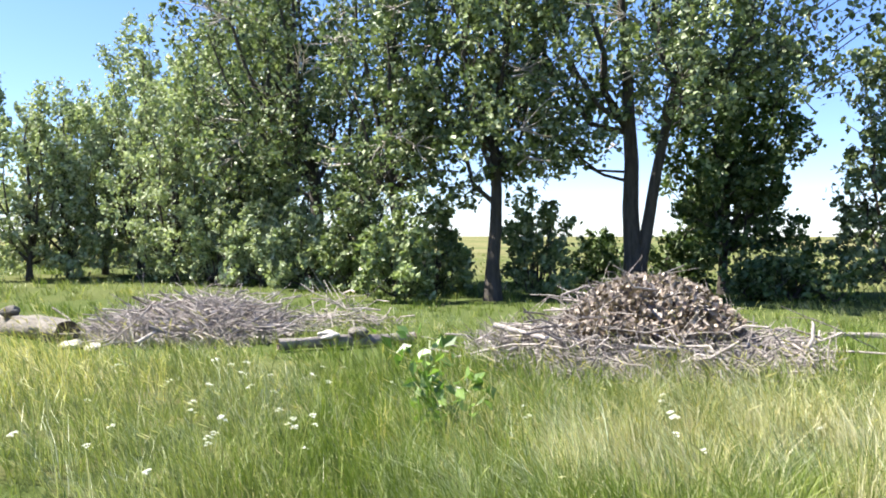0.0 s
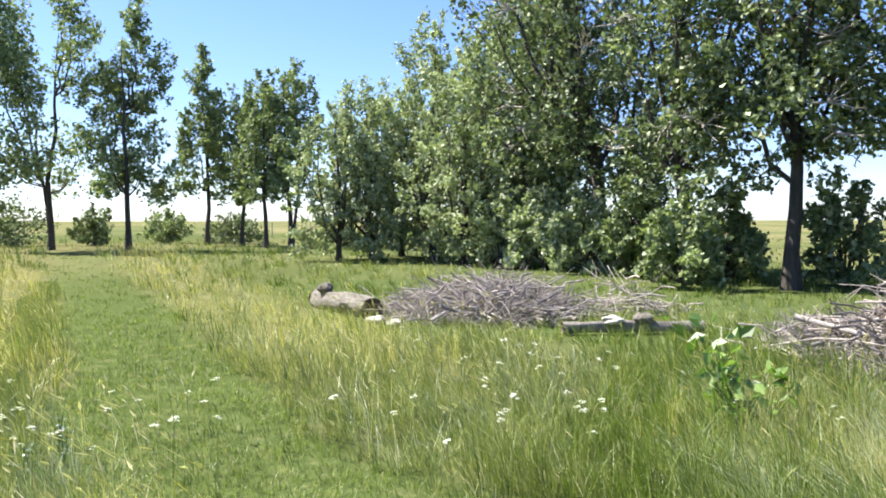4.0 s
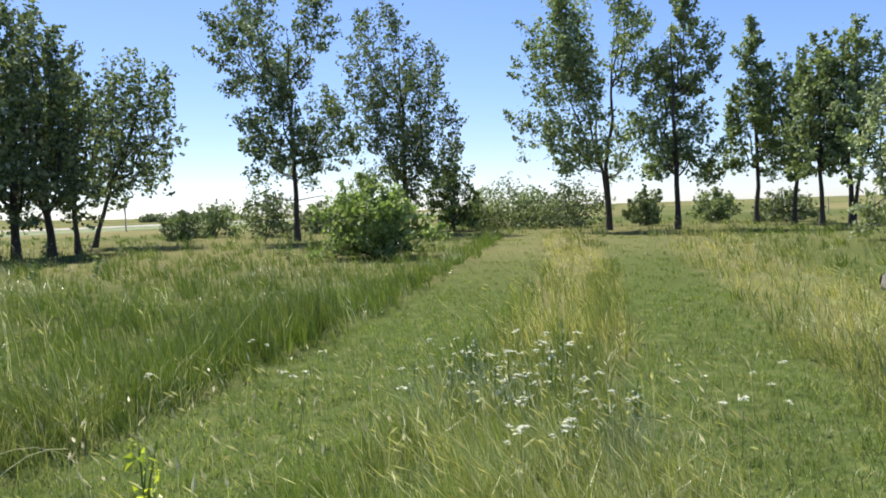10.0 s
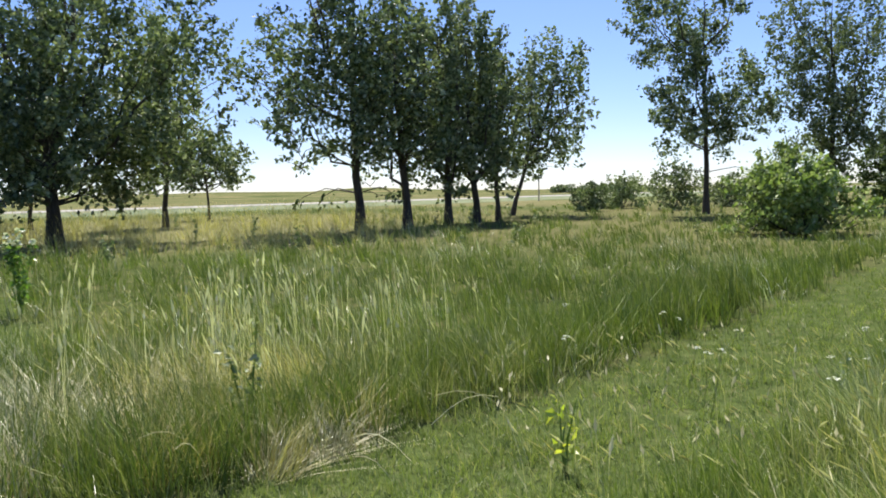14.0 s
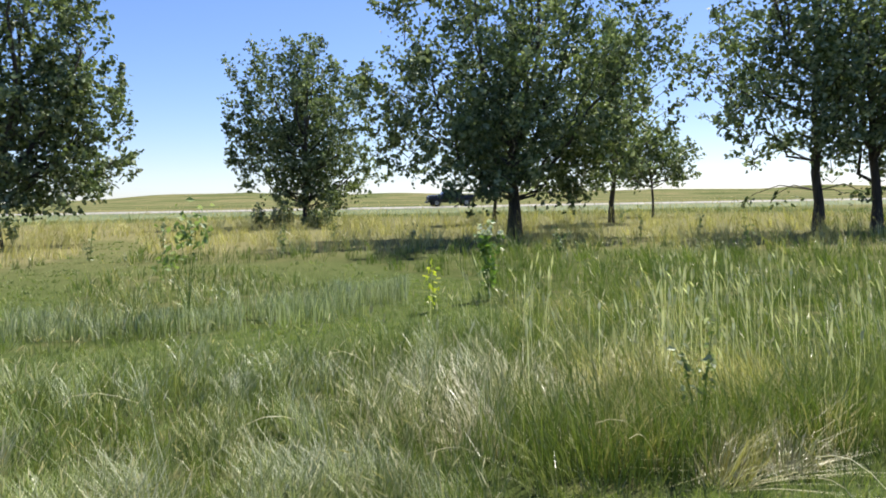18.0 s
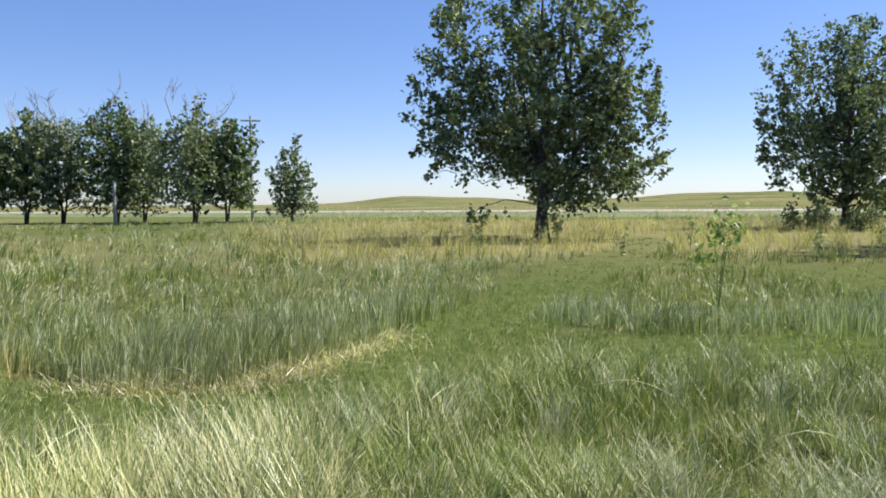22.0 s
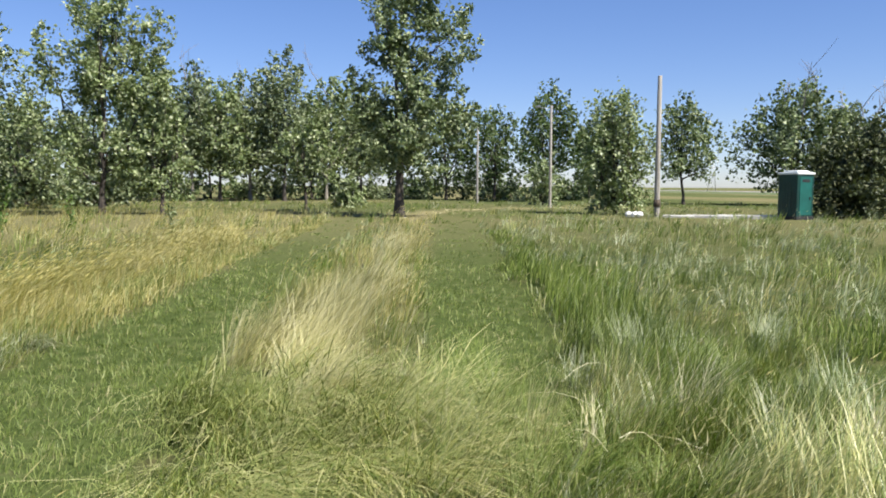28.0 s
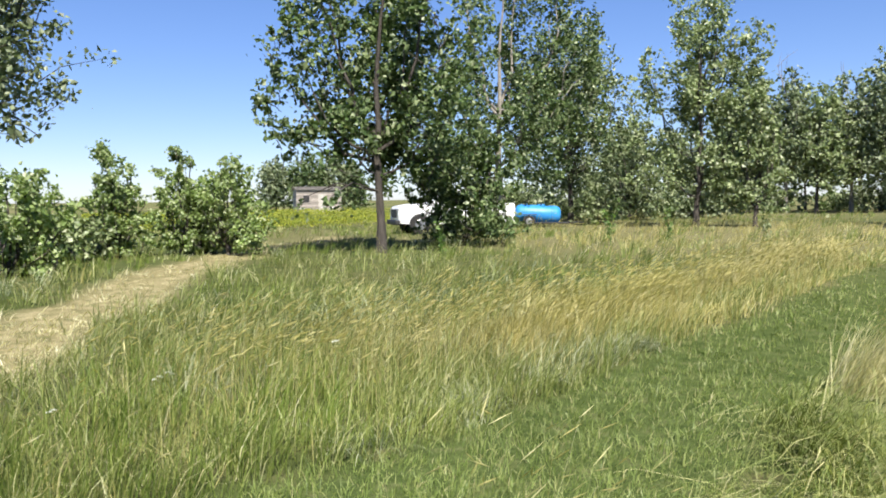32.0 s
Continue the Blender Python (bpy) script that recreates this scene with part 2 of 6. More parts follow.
def patchy(x, y, size, seed=0):
    """Smooth noise between 0 and 1 with patches of about that many metres."""
    u, v = np.asarray(x) / size, np.asarray(y) / size
    iu, iv = np.floor(u), np.floor(v)
    fu, fv = u - iu, v - iv
    fu, fv = fu * fu * (3 - 2 * fu), fv * fv * (3 - 2 * fv)
    a, b = lattice(iu, iv, seed), lattice(iu + 1, iv, seed)
    c, d = lattice(iu, iv + 1, seed), lattice(iu + 1, iv + 1, seed)
    return (a * (1 - fu) + b * fu) * (1 - fv) + (c * (1 - fu) + d * fu) * fv


def smooth(a, b, v):
    t = np.clip((v - a) / (b - a), 0, 1)
    return t * t * (3 - 2 * t)


def from_line(x, y, pts):
    """Distance of each point to a polyline in the plan."""
    best = np.full(np.shape(x), 1e9)
    for (ax, ay), (bx, by) in zip(pts, pts[1:]):
        dx, dy = bx - ax, by - ay
        t = np.clip(((x - ax) * dx + (y - ay) * dy) / (dx * dx + dy * dy), 0, 1)
        best = np.minimum(best, np.hypot(x - ax - t * dx, y - ay - t * dy))
    return best


def mesh_of(name, verts, faces, material, shade=False):
    """A mesh from arrays; faces is one array of equal-sided polygons, or a list of such arrays."""
    me = bpy.data.meshes.new(name)
    groups = [np.asarray(f, dtype=np.int32) for f in (faces if isinstance(faces, list) else [faces]) if len(f)]
    loops = np.concatenate([g.ravel() for g in groups])
    sizes = np.concatenate([np.full(len(g), g.shape[1], dtype=np.int32) for g in groups])
    starts = np.concatenate([[0], np.cumsum(sizes)[:-1]]).astype(np.int32)
    me.vertices.add(len(verts)); me.loops.add(len(loops)); me.polygons.add(len(sizes))
    me.vertices.foreach_set("co", np.asarray(verts, dtype=np.float32).ravel())
    me.loops.foreach_set("vertex_index", loops)
    me.polygons.foreach_set("loop_start", starts)
    me.polygons.foreach_set("use_smooth", np.full(len(sizes), shade))
    me.materials.append(material)
    me.update(calc_edges=True)
    return me


def part(name, data, material, parent, label=""):
    """One mesh object under a thing or a part; data is a bmesh or a ready mesh."""
    if isinstance(data, bmesh.types.BMesh):
        me = bpy.data.meshes.new(name)
        data.to_mesh(me)
        data.free()
        me.materials.append(material)
    else:
        me = data
    ob = new(name, me)
    ob.parent = parent
    return tagged(ob, label)


def thing(name, label, category, x=0.0, y=0.0, z=0.0, turn=0.0, group="", kind=""):
    ob = new(name)
    ob.empty_display_size = 0.2
    ob.matrix_world = pose(x, y, z, 0, 0, turn)
    return tagged(ob, label, category, group, kind)


def box(bm, x0, x1, y0, y1, z0, z1, bevel=0.0):
    made = bmesh.ops.create_cube(bm, size=1, matrix=Matrix.LocRotScale(((x0 + x1) / 2, (y0 + y1) / 2, (z0 + z1) / 2), None, (x1 - x0, y1 - y0, z1 - z0)))
    if bevel:
        edges = list({e for v in made["verts"] for e in v.link_edges})
        bmesh.ops.bevel(bm, geom=edges, offset=bevel, segments=2, affect="EDGES", profile=0.5)
    return bm


def boxed(*args, **kw):
    return box(bmesh.new(), *args, **kw)


def rod(a, b, r0, r1=None, sides=10, bevel=0.0):
    bm = bmesh.new()
    a, b = Vector(a), Vector(b)
    turn = (b - a).to_track_quat("Z", "Y").to_matrix().to_4x4()
    bmesh.ops.create_cone(bm, cap_ends=True, segments=sides, radius1=r0, radius2=r0 if r1 is None else r1, depth=(b - a).length,
                          matrix=Matrix.Translation((a + b) / 2) @ turn)
    if bevel:
        caps = [f for f in bm.faces if len(f.verts) > 4]
        bmesh.ops.bevel(bm, geom=list({e for f in caps for e in f.edges}), offset=bevel, segments=2, affect="EDGES", profile=0.5)
    for f in bm.faces:
        f.smooth = len(f.verts) == 4
    return bm


def tubes(lines, sides=6):
    """Vertices and quads of tapered tubes along polylines: (points, radii) each."""
    vs, fs, n0 = [], [], 0
    ring = np.linspace(0, 2 * np.pi, sides, endpoint=False)
    for pts, radii in lines:
        pts, radii = np.asarray(pts, float), np.asarray(radii, float)
        tan = np.gradient(pts, axis=0)
        tan /= np.linalg.norm(tan, axis=1, keepdims=True) + 1e-9
        ref = np.where(np.abs(tan[:, 2:3]) > 0.9, [[1.0, 0, 0]], [[0, 0, 1.0]])
        u = np.cross(tan, ref); u /= np.linalg.norm(u, axis=1, keepdims=True) + 1e-9
        v = np.cross(tan, u)
        k = len(pts)
        vs.append((pts[:, None] + radii[:, None, None] * (np.cos(ring)[None, :, None] * u[:, None] + np.sin(ring)[None, :, None] * v[:, None])).reshape(-1, 3))
        i = np.arange(k - 1)[:, None] * sides
        j = np.arange(sides)[None]
        j2 = (j + 1) % sides
        fs.append((n0 + np.stack([i + j, i + j2, i + sides + j2, i + sides + j], -1)).reshape(-1, 4))
        n0 += k * sides
    return np.concatenate(vs), np.concatenate(fs)


def leaves(rng, at, size, up=0.35, narrow=0.72, droop=0.0):
    """Folded leaf rhombs at the given places, turned at random."""
    n = len(at)
    nor = rng.normal(size=(n, 3)); nor[:, 2] += up * 2
    nor /= np.linalg.norm(nor, axis=1, keepdims=True)
    d = rng.normal(size=(n, 3)); d[:, 2] -= droop
    d -= (d * nor).sum(1, keepdims=True) * nor
    d /= np.linalg.norm(d, axis=1, keepdims=True) + 1e-9
    s = np.cross(nor, d)
    ln = (size * rng.uniform(0.65, 1.3, n))[:, None]
    base, tip = at - d * ln * 0.5, at + d * ln * 0.5
    mid = at - d * ln * 0.08 + nor * ln * 0.12
    v = np.stack([base, mid + s * ln * narrow * 0.5, tip, mid - s * ln * narrow * 0.5], 1).reshape(-1, 3)
    i = np.arange(n)[:, None] * 4
    return v, np.concatenate([i + [[0, 1, 2]], i + [[0, 2, 3]]])


# ---- the plan: lane, mown paths, bands of ripe grass ----
TRACK_EAST = [(-34, 35), (-20.6, 21.3), (-12.6, 13.8), (-7.4, 8.7), (-3.4, 4.7), (0.6, 2.4), (3.6, 0.0), (5.0, -2.6), (7.0, -5.2), (10.8, -10.3), (19.2, -21.6), (26, -31)]
TRACK_WEST = [(-36, 29), (-19.2, 14.7), (-10.2, 6.6), (-6.8, 3.1), (-5.0, 1.2), (-3.5, -0.6)]
TRACK_SOUTH = [(2.4, -4.9), (4.3, -7.4), (7.2, -11.4), (15.3, -23.7), (22, -34)]
WEST_EDGE = [(px - 0.95, py - 0.95) for px, py in TRACK_WEST]
DIRT = [(24.5, -33), (27.7, -38), (29.1, -46.6), (27.2, -55.7), (20.5, -58)]
DEAD_EDGE = [(-7.0, -11.8), (-4.05, -8.95), (-2.6, -7.8), (-1.6, -7.25), (-0.65, -8.0), (0.25, -9.4)]
CREST = [(-28, 24), (-19.5, 17.5), (-9.5, 9.0), (-5.2, 4.6), (0.0, 0.0), (3.5, -3.7), (5.5, -5.9), (7.0, -8.4), (10.3, -13.5), (18, -25.3), (24, -33)]
PATH_SOUTH = [(-26, -29), (-19, -21), (-13.2, -16.6), (-7.5, -11.2), (-4.4, -8.1), (-2.6, -6.8), (-1.2, -6.5), (0.2, -7.4)]
PATH_LOOP = [(-13.4, -16.8), (-16.2, -11.8), (-13.4, -7.4), (-9.4, -5.2), (-6.8, -6.0), (-4.6, -7.8)]
HAY_PATH = [(5.5, 3.2), (9.5, 2.1), (13.3, 1.7), (20, 0.7), (26.5, -1.2), (34, -5)]
GOLD_EAST = [(-30, 36), (-15.4, 19.6), (-9.0, 13.2), (-4.2, 8.4), (-2.6, 7.2)]
GOLD_FRONT = [(0.8, 6.4), (3.4, 6.2), (5.5, 6.8)]
GOLD_LANE = [(6.4, 0.2), (7.6, -2.6), (9.8, -6.2), (14.5, -12.5), (23, -22)]


def plan(x, y):
    """What grows at each place: mown, ripe, hay, pale, short and tuft weights between 0 and 1, and the height of the grass."""
    d, az = np.hypot(x, y), np.degrees(np.arctan2(-x, y)) % 360
    wob = (patchy(x, y, 1.3, 5) - 0.5) * 0.5
    mown = smooth(0.12, -0.08, from_line(x, y, TRACK_EAST) + wob * 0.7 - 0.85)
    mown = np.maximum(mown, smooth(0.1, -0.06, from_line(x, y, TRACK_WEST) + wob * 0.5 - 0.95))
    mown = np.maximum(mown, smooth(0.25, -0.2, from_line(x, y, TRACK_SOUTH) + wob * 0.8 - 0.35 - 0.4 * smooth(6.0, 11.0, d)))
    mown = np.maximum(mown, smooth(0.3, -0.2, from_line(x, y, PATH_SOUTH) + wob - 0.95))
    mown = np.maximum(mown, smooth(0.3, -0.2, from_line(x, y, PATH_LOOP) + wob - 1.35))
    hay = smooth(0.4, -0.3, from_line(x, y, HAY_PATH) + wob * 1.3 - 0.75)
    hay = np.maximum(hay, smooth(0.5, -0.3, from_line(x, y, DIRT) + wob - 1.1))
    ripe = 0.8 * smooth(0.8, 0.0, from_line(x, y, CREST) + wob * 1.3 - 0.55) * (0.08 + 0.92 * smooth(6.0, 9.5, d))
    ripe = np.maximum(ripe, 0.7 * smooth(6.5, 11.0, d) * smooth(1.0, 0.0, from_line(x, y, GOLD_EAST) + wob - 0.8))
    ripe = np.maximum(ripe, 0.5 * smooth(0.9, 0.0, from_line(x, y, GOLD_FRONT) + wob - 0.75))
    ripe = np.maximum(ripe, 0.6 * smooth(1.4, 0.0, from_line(x, y, GOLD_LANE) + wob - 0.8) * (0.35 + 0.65 * smooth(6.0, 9.0, d)))
    ripe = np.maximum(ripe, 0.7 * smooth(0.5, 0.0, from_line(x, y, DEAD_EDGE) + wob - 0.1))
    west = smooth(80, 96, az) * smooth(172, 158, az) * smooth(21, 27, d + 6 * (patchy(x, y, 6, 9) - 0.5)) * smooth(78, 64, d)
    ripe = np.maximum(ripe, 1.25 * west)
    south = smooth(215, 226, az) * smooth(256, 244, az) * smooth(16, 26, d) * smooth(60, 46, d)
    ripe = np.maximum(ripe, 0.7 * south)
    ripe = np.maximum(ripe, 0.22 * smooth(0.66, 0.8, patchy(x, y, 2.4, 21)))
    pale = smooth(128, 150, az) * smooth(222, 205, az)
    pale = np.maximum(pale * (0.1 + 1.0 * smooth(0.3, 0.8, patchy(x, y, 2.2, 31))), 0.8 * smooth(0.68, 0.82, patchy(x, y, 1.7, 41)))
    pale = np.maximum(pale, 0.75 * smooth(322, 334, az) * smooth(9.5, 8.0, d) * patchy(x, y, 1.6, 33))
    tuft = smooth(112, 128, az) * smooth(226, 205, az) * smooth(6.5, 4.2, d)
    short = smooth(9.0, 11.0, y + wob) * smooth(14, 10, np.abs(x))
    close = smooth(185, 200, az) * smooth(250, 236, az) * smooth(10, 6.5, d)
    ripe, pale = ripe * (1 - 0.75 * close), pale * (1 - 0.6 * close)
    clear = np.maximum(mown, hay)
    ripe, tuft = np.minimum(ripe, 1.15) * (1 - clear), tuft * (1 - clear)
    tall = 0.12 + 0.24 * patchy(x, y, 0.42, 6) + 0.14 * patchy(x, y, 1.1, 3) + 0.10 * patchy(x, y, 4.0, 4)
    tall = tall + 0.21 * smooth(1.0, 0.1, from_line(x, y, WEST_EDGE))
    high = tall * (1 - 0.45 * short) * (1 - 0.6 * np.maximum(tuft, close)) + 0.14 * ripe + 0.24 * west
    high = high * (1 - clear) + 0.085 * clear
    return mown, ripe, hay, pale, short, tuft, high


def land(x, y):
    """Height of the ground: small bumps near by, low prairie hills far off to the west."""
    d, az = np.hypot(x, y), np.degrees(np.arctan2(-x, y)) % 360
    z = 0.05 * (patchy(x, y, 2.5, 7) - 0.5) + 0.10 * (patchy(x, y, 9, 8) - 0.5)
    z = z * smooth(3, 8, d) * smooth(400, 90, d)
    swell = np.exp(-((az - 111) / 22) ** 2) + 0.42 * np.exp(-((az - 151) / 13) ** 2)
    swell = swell * (0.35 + 1.1 * patchy(az, az * 0, 5.0, 17))
    return z + swell * 19.0 * np.exp(-((d - 1000) / 330) ** 2) + 0.9 * smooth(300, 2500, d)


def ground_material():
    m, n, l = blank("prairie_ground")
    at = n.new("ShaderNodeAttribute"); at.attribute_name = "cover"
    sep = n.new("ShaderNodeSeparateColor")
    l.new(at.outputs["Color"], sep.inputs[0])
    # near ground coloured dark, standing in for shade between the tufts
    near = ramp(n, l, noise_node(n, l, 2.2, 6), [(0.3, (0.032, 0.048, 0.014)), (0.5, (0.068, 0.086, 0.028)), (0.74, (0.145, 0.13, 0.063))])
    mow = ramp(n, l, noise_node(n, l, 5, 6), [(0.3, (0.046, 0.068, 0.02)), (0.55, (0.08, 0.105, 0.034)), (0.78, (0.145, 0.145, 0.068))])
    dry = ramp(n, l, noise_node(n, l, 3, 6), [(0.3, (0.13, 0.13, 0.055)), (0.5, (0.26, 0.225, 0.115)), (0.7, (0.40, 0.35, 0.20))])
    far = ramp(n, l, noise_node(n, l, 0.02, 6, (1, 1, 1), 0.55), [(0.34, (0.075, 0.095, 0.036)), (0.46, (0.11, 0.128, 0.052)), (0.56, (0.20, 0.18, 0.09)), (0.7, (0.10, 0.115, 0.05))])
    col = mixed(n, l, sep.outputs[0], near, mow)
    col = mixed(n, l, sep.outputs[2], col, far)
    col = mixed(n, l, sep.outputs[1], col, dry)
    fine = noise_node(n, l, 26, 4)
    col = mixed(n, l, 0.7, col, ramp(n, l, fine, [(0.3, (0.55, 0.55, 0.55)), (0.7, (1.3, 1.3, 1.3))]), "MULTIPLY")
    bp = n.new("ShaderNodeBump")
    bp.inputs["Strength"].default_value, bp.inputs["Distance"].default_value = 0.6, 0.04
    l.new(fine, bp.inputs["Height"])
    b, out = n.new("ShaderNodeBsdfDiffuse"), n.new("ShaderNodeOutputMaterial")
    l.new(col, b.inputs[0]); l.new(bp.outputs[0], b.inputs["Normal"]); l.new(b.outputs[0], out.inputs[0])
    return m


def build_ground():
    radii = np.concatenate([np.linspace(0.35, 26, 84), 26 * (4500 / 26) ** (np.arange(1, 71) / 70)])
    turns = 400
    a = np.linspace(0, 2 * np.pi, turns, endpoint=False)
    rr, aa = np.meshgrid(radii, a, indexing="ij")
    x, y = -rr.ravel() * np.sin(aa.ravel()), rr.ravel() * np.cos(aa.ravel())
    verts = np.concatenate([np.stack([x, y, land(x, y)], 1), [[0, 0, 0]]])
    i, j = np.arange(len(radii) - 1)[:, None] * turns, np.arange(turns)[None]
    j2 = (j + 1) % turns
    quads = np.stack([i + j, i + turns + j, i + turns + j2, i + j2], -1).reshape(-1, 4)
    hub = np.stack([np.full(turns, len(x)), np.arange(turns), (np.arange(turns) + 1) % turns], 1)
    me = mesh_of("ground", verts, [quads, hub], ground_material(), True)
    mown, ripe, hay, pale, short, tuft, high = plan(x, y)
    d = np.hypot(x, y)
    col = np.zeros((len(verts), 4), dtype=np.float32)
    col[:-1] = np.stack([np.maximum(mown, short), np.maximum(ripe * 0.4, hay), 0.55 * smooth(10, 34, d) + 0.45 * smooth(60, 110, d), np.ones_like(d)], 1)
    me.attributes.new("cover", "FLOAT_COLOR", "POINT").data.foreach_set("color", col.ravel())
    tagged(new("ground", me), "flat prairie ground under rough grass with mown tracks", "ground", kind="structure")


build_ground()

# ---- grass ----
rng = np.random.default_rng(11)


def scatter(n, near, far, power, first=-38.0, last=296.0):
    """Places round the standing point, thinning out with distance."""
    d = np.linspace(near, far, 4000)
    c = np.cumsum(d / d ** power)
    r = np.interp(rng.uniform(0, c[-1], n), c, d)
    a = np.radians(rng.uniform(first, last, n))
    return -r * np.sin(a), r * np.cos(a), r


def blades(x, y, high, wide, lean, lean_way, z=None):
    """Bent tapering blades: a quad and a tip triangle each."""
    n = len(x)
    face = rng.uniform(0, 2 * np.pi, n)
    sx, sy = np.cos(face) * wide * 0.5, np.sin(face) * wide * 0.5
    bx, by = np.cos(lean_way) * lean, np.sin(lean_way) * lean
    z0 = (land(x, y) if z is None else z) - 0.01
    drop = np.sqrt(np.maximum(high ** 2 - (lean * 0.8) ** 2, (high * 0.25) ** 2))
    v = np.empty((n, 5, 3))
    for k, (s, fx, fz) in enumerate(((-1, 0, 0), (1, 0, 0), (1, 0.34, 0.58), (-1, 0.34, 0.58))):
        w = s * (1.0 if fz == 0 else 0.8)
        v[:, k, 0], v[:, k, 1], v[:, k, 2] = x + sx * w + bx * fx, y + sy * w + by * fx, z0 + drop * fz * 1.05
    v[:, 4, 0], v[:, 4, 1], v[:, 4, 2] = x + bx, y + by, z0 + drop
    i = np.arange(n)[:, None] * 5
    return v.reshape(-1, 3), [i + [[0, 1, 2, 3]], i + [[3, 2, 4]]]


WIND = math.radians(216)


def way(n, spread):
    return WIND + rng.normal(0, spread, n)


TUFT = 12
cx, cy, cd = scatter(28000, 3.0, 85, 2.35)
own = rng.uniform(0, 1, len(cx))
splay = (0.05 + 0.10 * rng.uniform(0, 1, len(cx))) * (cd / 5) ** 0.45
face = rng.normal(0, 0.9, len(cx))
mass = rng.uniform(0.6, 1.2, len(cx))


def each(v):
    return np.repeat(v, TUFT)


q, rad = rng.uniform(0, 2 * np.pi, len(cx) * TUFT), np.sqrt(rng.uniform(0, 1, len(cx) * TUFT))
x, y = each(cx) + np.cos(q) * rad * each(splay), each(cy) + np.sin(q) * rad * each(splay)
d = np.hypot(x, y)
mown, ripe, hay, pale, short, tuft, high = plan(x, y)
pick = 0.75 * each(own) + 0.25 * rng.uniform(0, 1, len(x))
pick = np.clip((pick - 0.5) * 1.15 + 0.5, 0, 1)
wide = 0.0052 * (d / 4) ** 0.74
bearing_of = np.degrees(np.arctan2(-x, y)) % 360
clear = mown + hay > 0.5
is_hay = hay > 0.5
is_gold = ~clear & (pick < ripe * 0.8)
is_straw = ~clear & ~is_gold & (pick > 1 - tuft * 0.25 - 0.04)
is_pale = ~clear & ~is_gold & ~is_straw & (each(rng.uniform(0, 1, len(cx))) < pale * 0.8)
thin = (bearing_of > 106) & (bearing_of < 240) & (d < 8.0) & ~clear & (each(rng.uniform(0, 1, len(cx))) < 0.5 * smooth(8.0, 6.0, d))
is_gold, is_straw, is_pale = is_gold & ~thin, is_straw & ~thin, is_pale & ~thin & ~((d < 7.5) & (own.repeat(TUFT) < 0.5))
rest = ~(clear | thin | is_gold | is_straw | is_pale)
is_lush = rest & (patchy(x, y, 3.5, 51) + 0.25 * (pick - 0.5) > 0.52 - 0.26 * smooth(36, 60, bearing_of) * smooth(130, 108, bearing_of))
is_green = rest & ~is_lush
vary = each(mass) * rng.uniform(0.6, 1.25, len(x))
for mask, name, label, mat, tall, bend, slim in (
        (clear & ~is_hay, "mown_grass", "short green mown grass in the wheel tracks", SHORT, 1.0, 0.7, 1.0),
        (is_hay, "cut_hay", "dry cut straw lying on the mown path", STRAW, 1.3, 1.3, 1.1),
        (is_gold, "ripe_grass", "ripe golden grass standing in bands", GOLD, 1.0, 0.7, 0.66),
        (is_straw, "straw_grass", "bleached dry straw among green tufts", STRAW, 1.1, 0.9, 0.7),
        (is_pale, "silvery_grass", "silvery blue-green prairie grass", SILVER, 1.0, 0.8, 0.75),
        (is_lush, "lush_grass", "lush deep green meadow grass", LUSH, 1.05, 0.6, 1.0),
        (is_green, "green_grass", "rough green meadow grass", GRASS, 1.0, 0.75, 1.0)):
    k = np.nonzero(mask)[0]
    if name == "mown_grass":
        k = k[rng.uniform(0, 1, len(k)) < np.clip(0.35 + d[k] / 40, 0, 1)]
        wide[k] *= 1.25
    h = high[k] * vary[k] * tall
    arch = h * bend * rng.uniform(0.3, 1.3, len(k))
    # blades arch out of their tuft and down the wind
    wx = np.cos(q[k]) * rad[k] * 1.1 + np.cos(WIND + each(face)[k]) * 0.8
    wy = np.sin(q[k]) * rad[k] * 1.1 + np.sin(WIND + each(face)[k]) * 0.8
    v, f = blades(x[k], y[k], h, wide[k] * slim, arch, np.arctan2(wy, wx))
    tagged(new(name, mesh_of(name, v, f, mat)), label, "grass", kind="stuff")


# dense short turf of the wheel tracks near by
lx, ly, ld = scatter(26000, 3.2, 16, 2.0)
mown = plan(lx, ly)[0]
lx, ly, ld = (np.repeat(c[mown > 0.5], 7) for c in (lx, ly, ld))
n = len(lx)
lx, ly = lx + rng.normal(0, 0.035, n) * (ld / 5) ** 0.5, ly + rng.normal(0, 0.035, n) * (ld / 5) ** 0.5
h = rng.uniform(0.04, 0.13, n) * (0.6 + 0.8 * patchy(lx, ly, 0.5, 12))
v, f = blades(lx, ly, h, 0.0042 * (ld / 4) ** 0.7, h * rng.uniform(0.2, 1.1, n), rng.uniform(0, 2 * np.pi, n))
tagged(new("track_turf", mesh_of("track_turf", v, f, SHORT)), "dense short turf in the wheel tracks", "grass", kind="stuff")


# trodden turf underfoot
ux, uy = rng.uniform(-3.3, 3.3, 9000), rng.uniform(-3.3, 3.3, 9000)
h = rng.uniform(0.04, 0.14, 9000) * (0.6 + 0.9 * patchy(ux, uy, 0.45, 14))
v, f = blades(ux, uy, h, rng.uniform(0.005, 0.009, 9000), h * rng.uniform(0.3, 1.2, 9000), rng.uniform(0, 2 * np.pi, 9000))
tagged(new("trodden_turf", mesh_of("trodden_turf", v, f, GRASS)), "short trodden grass", "grass", kind="stuff")


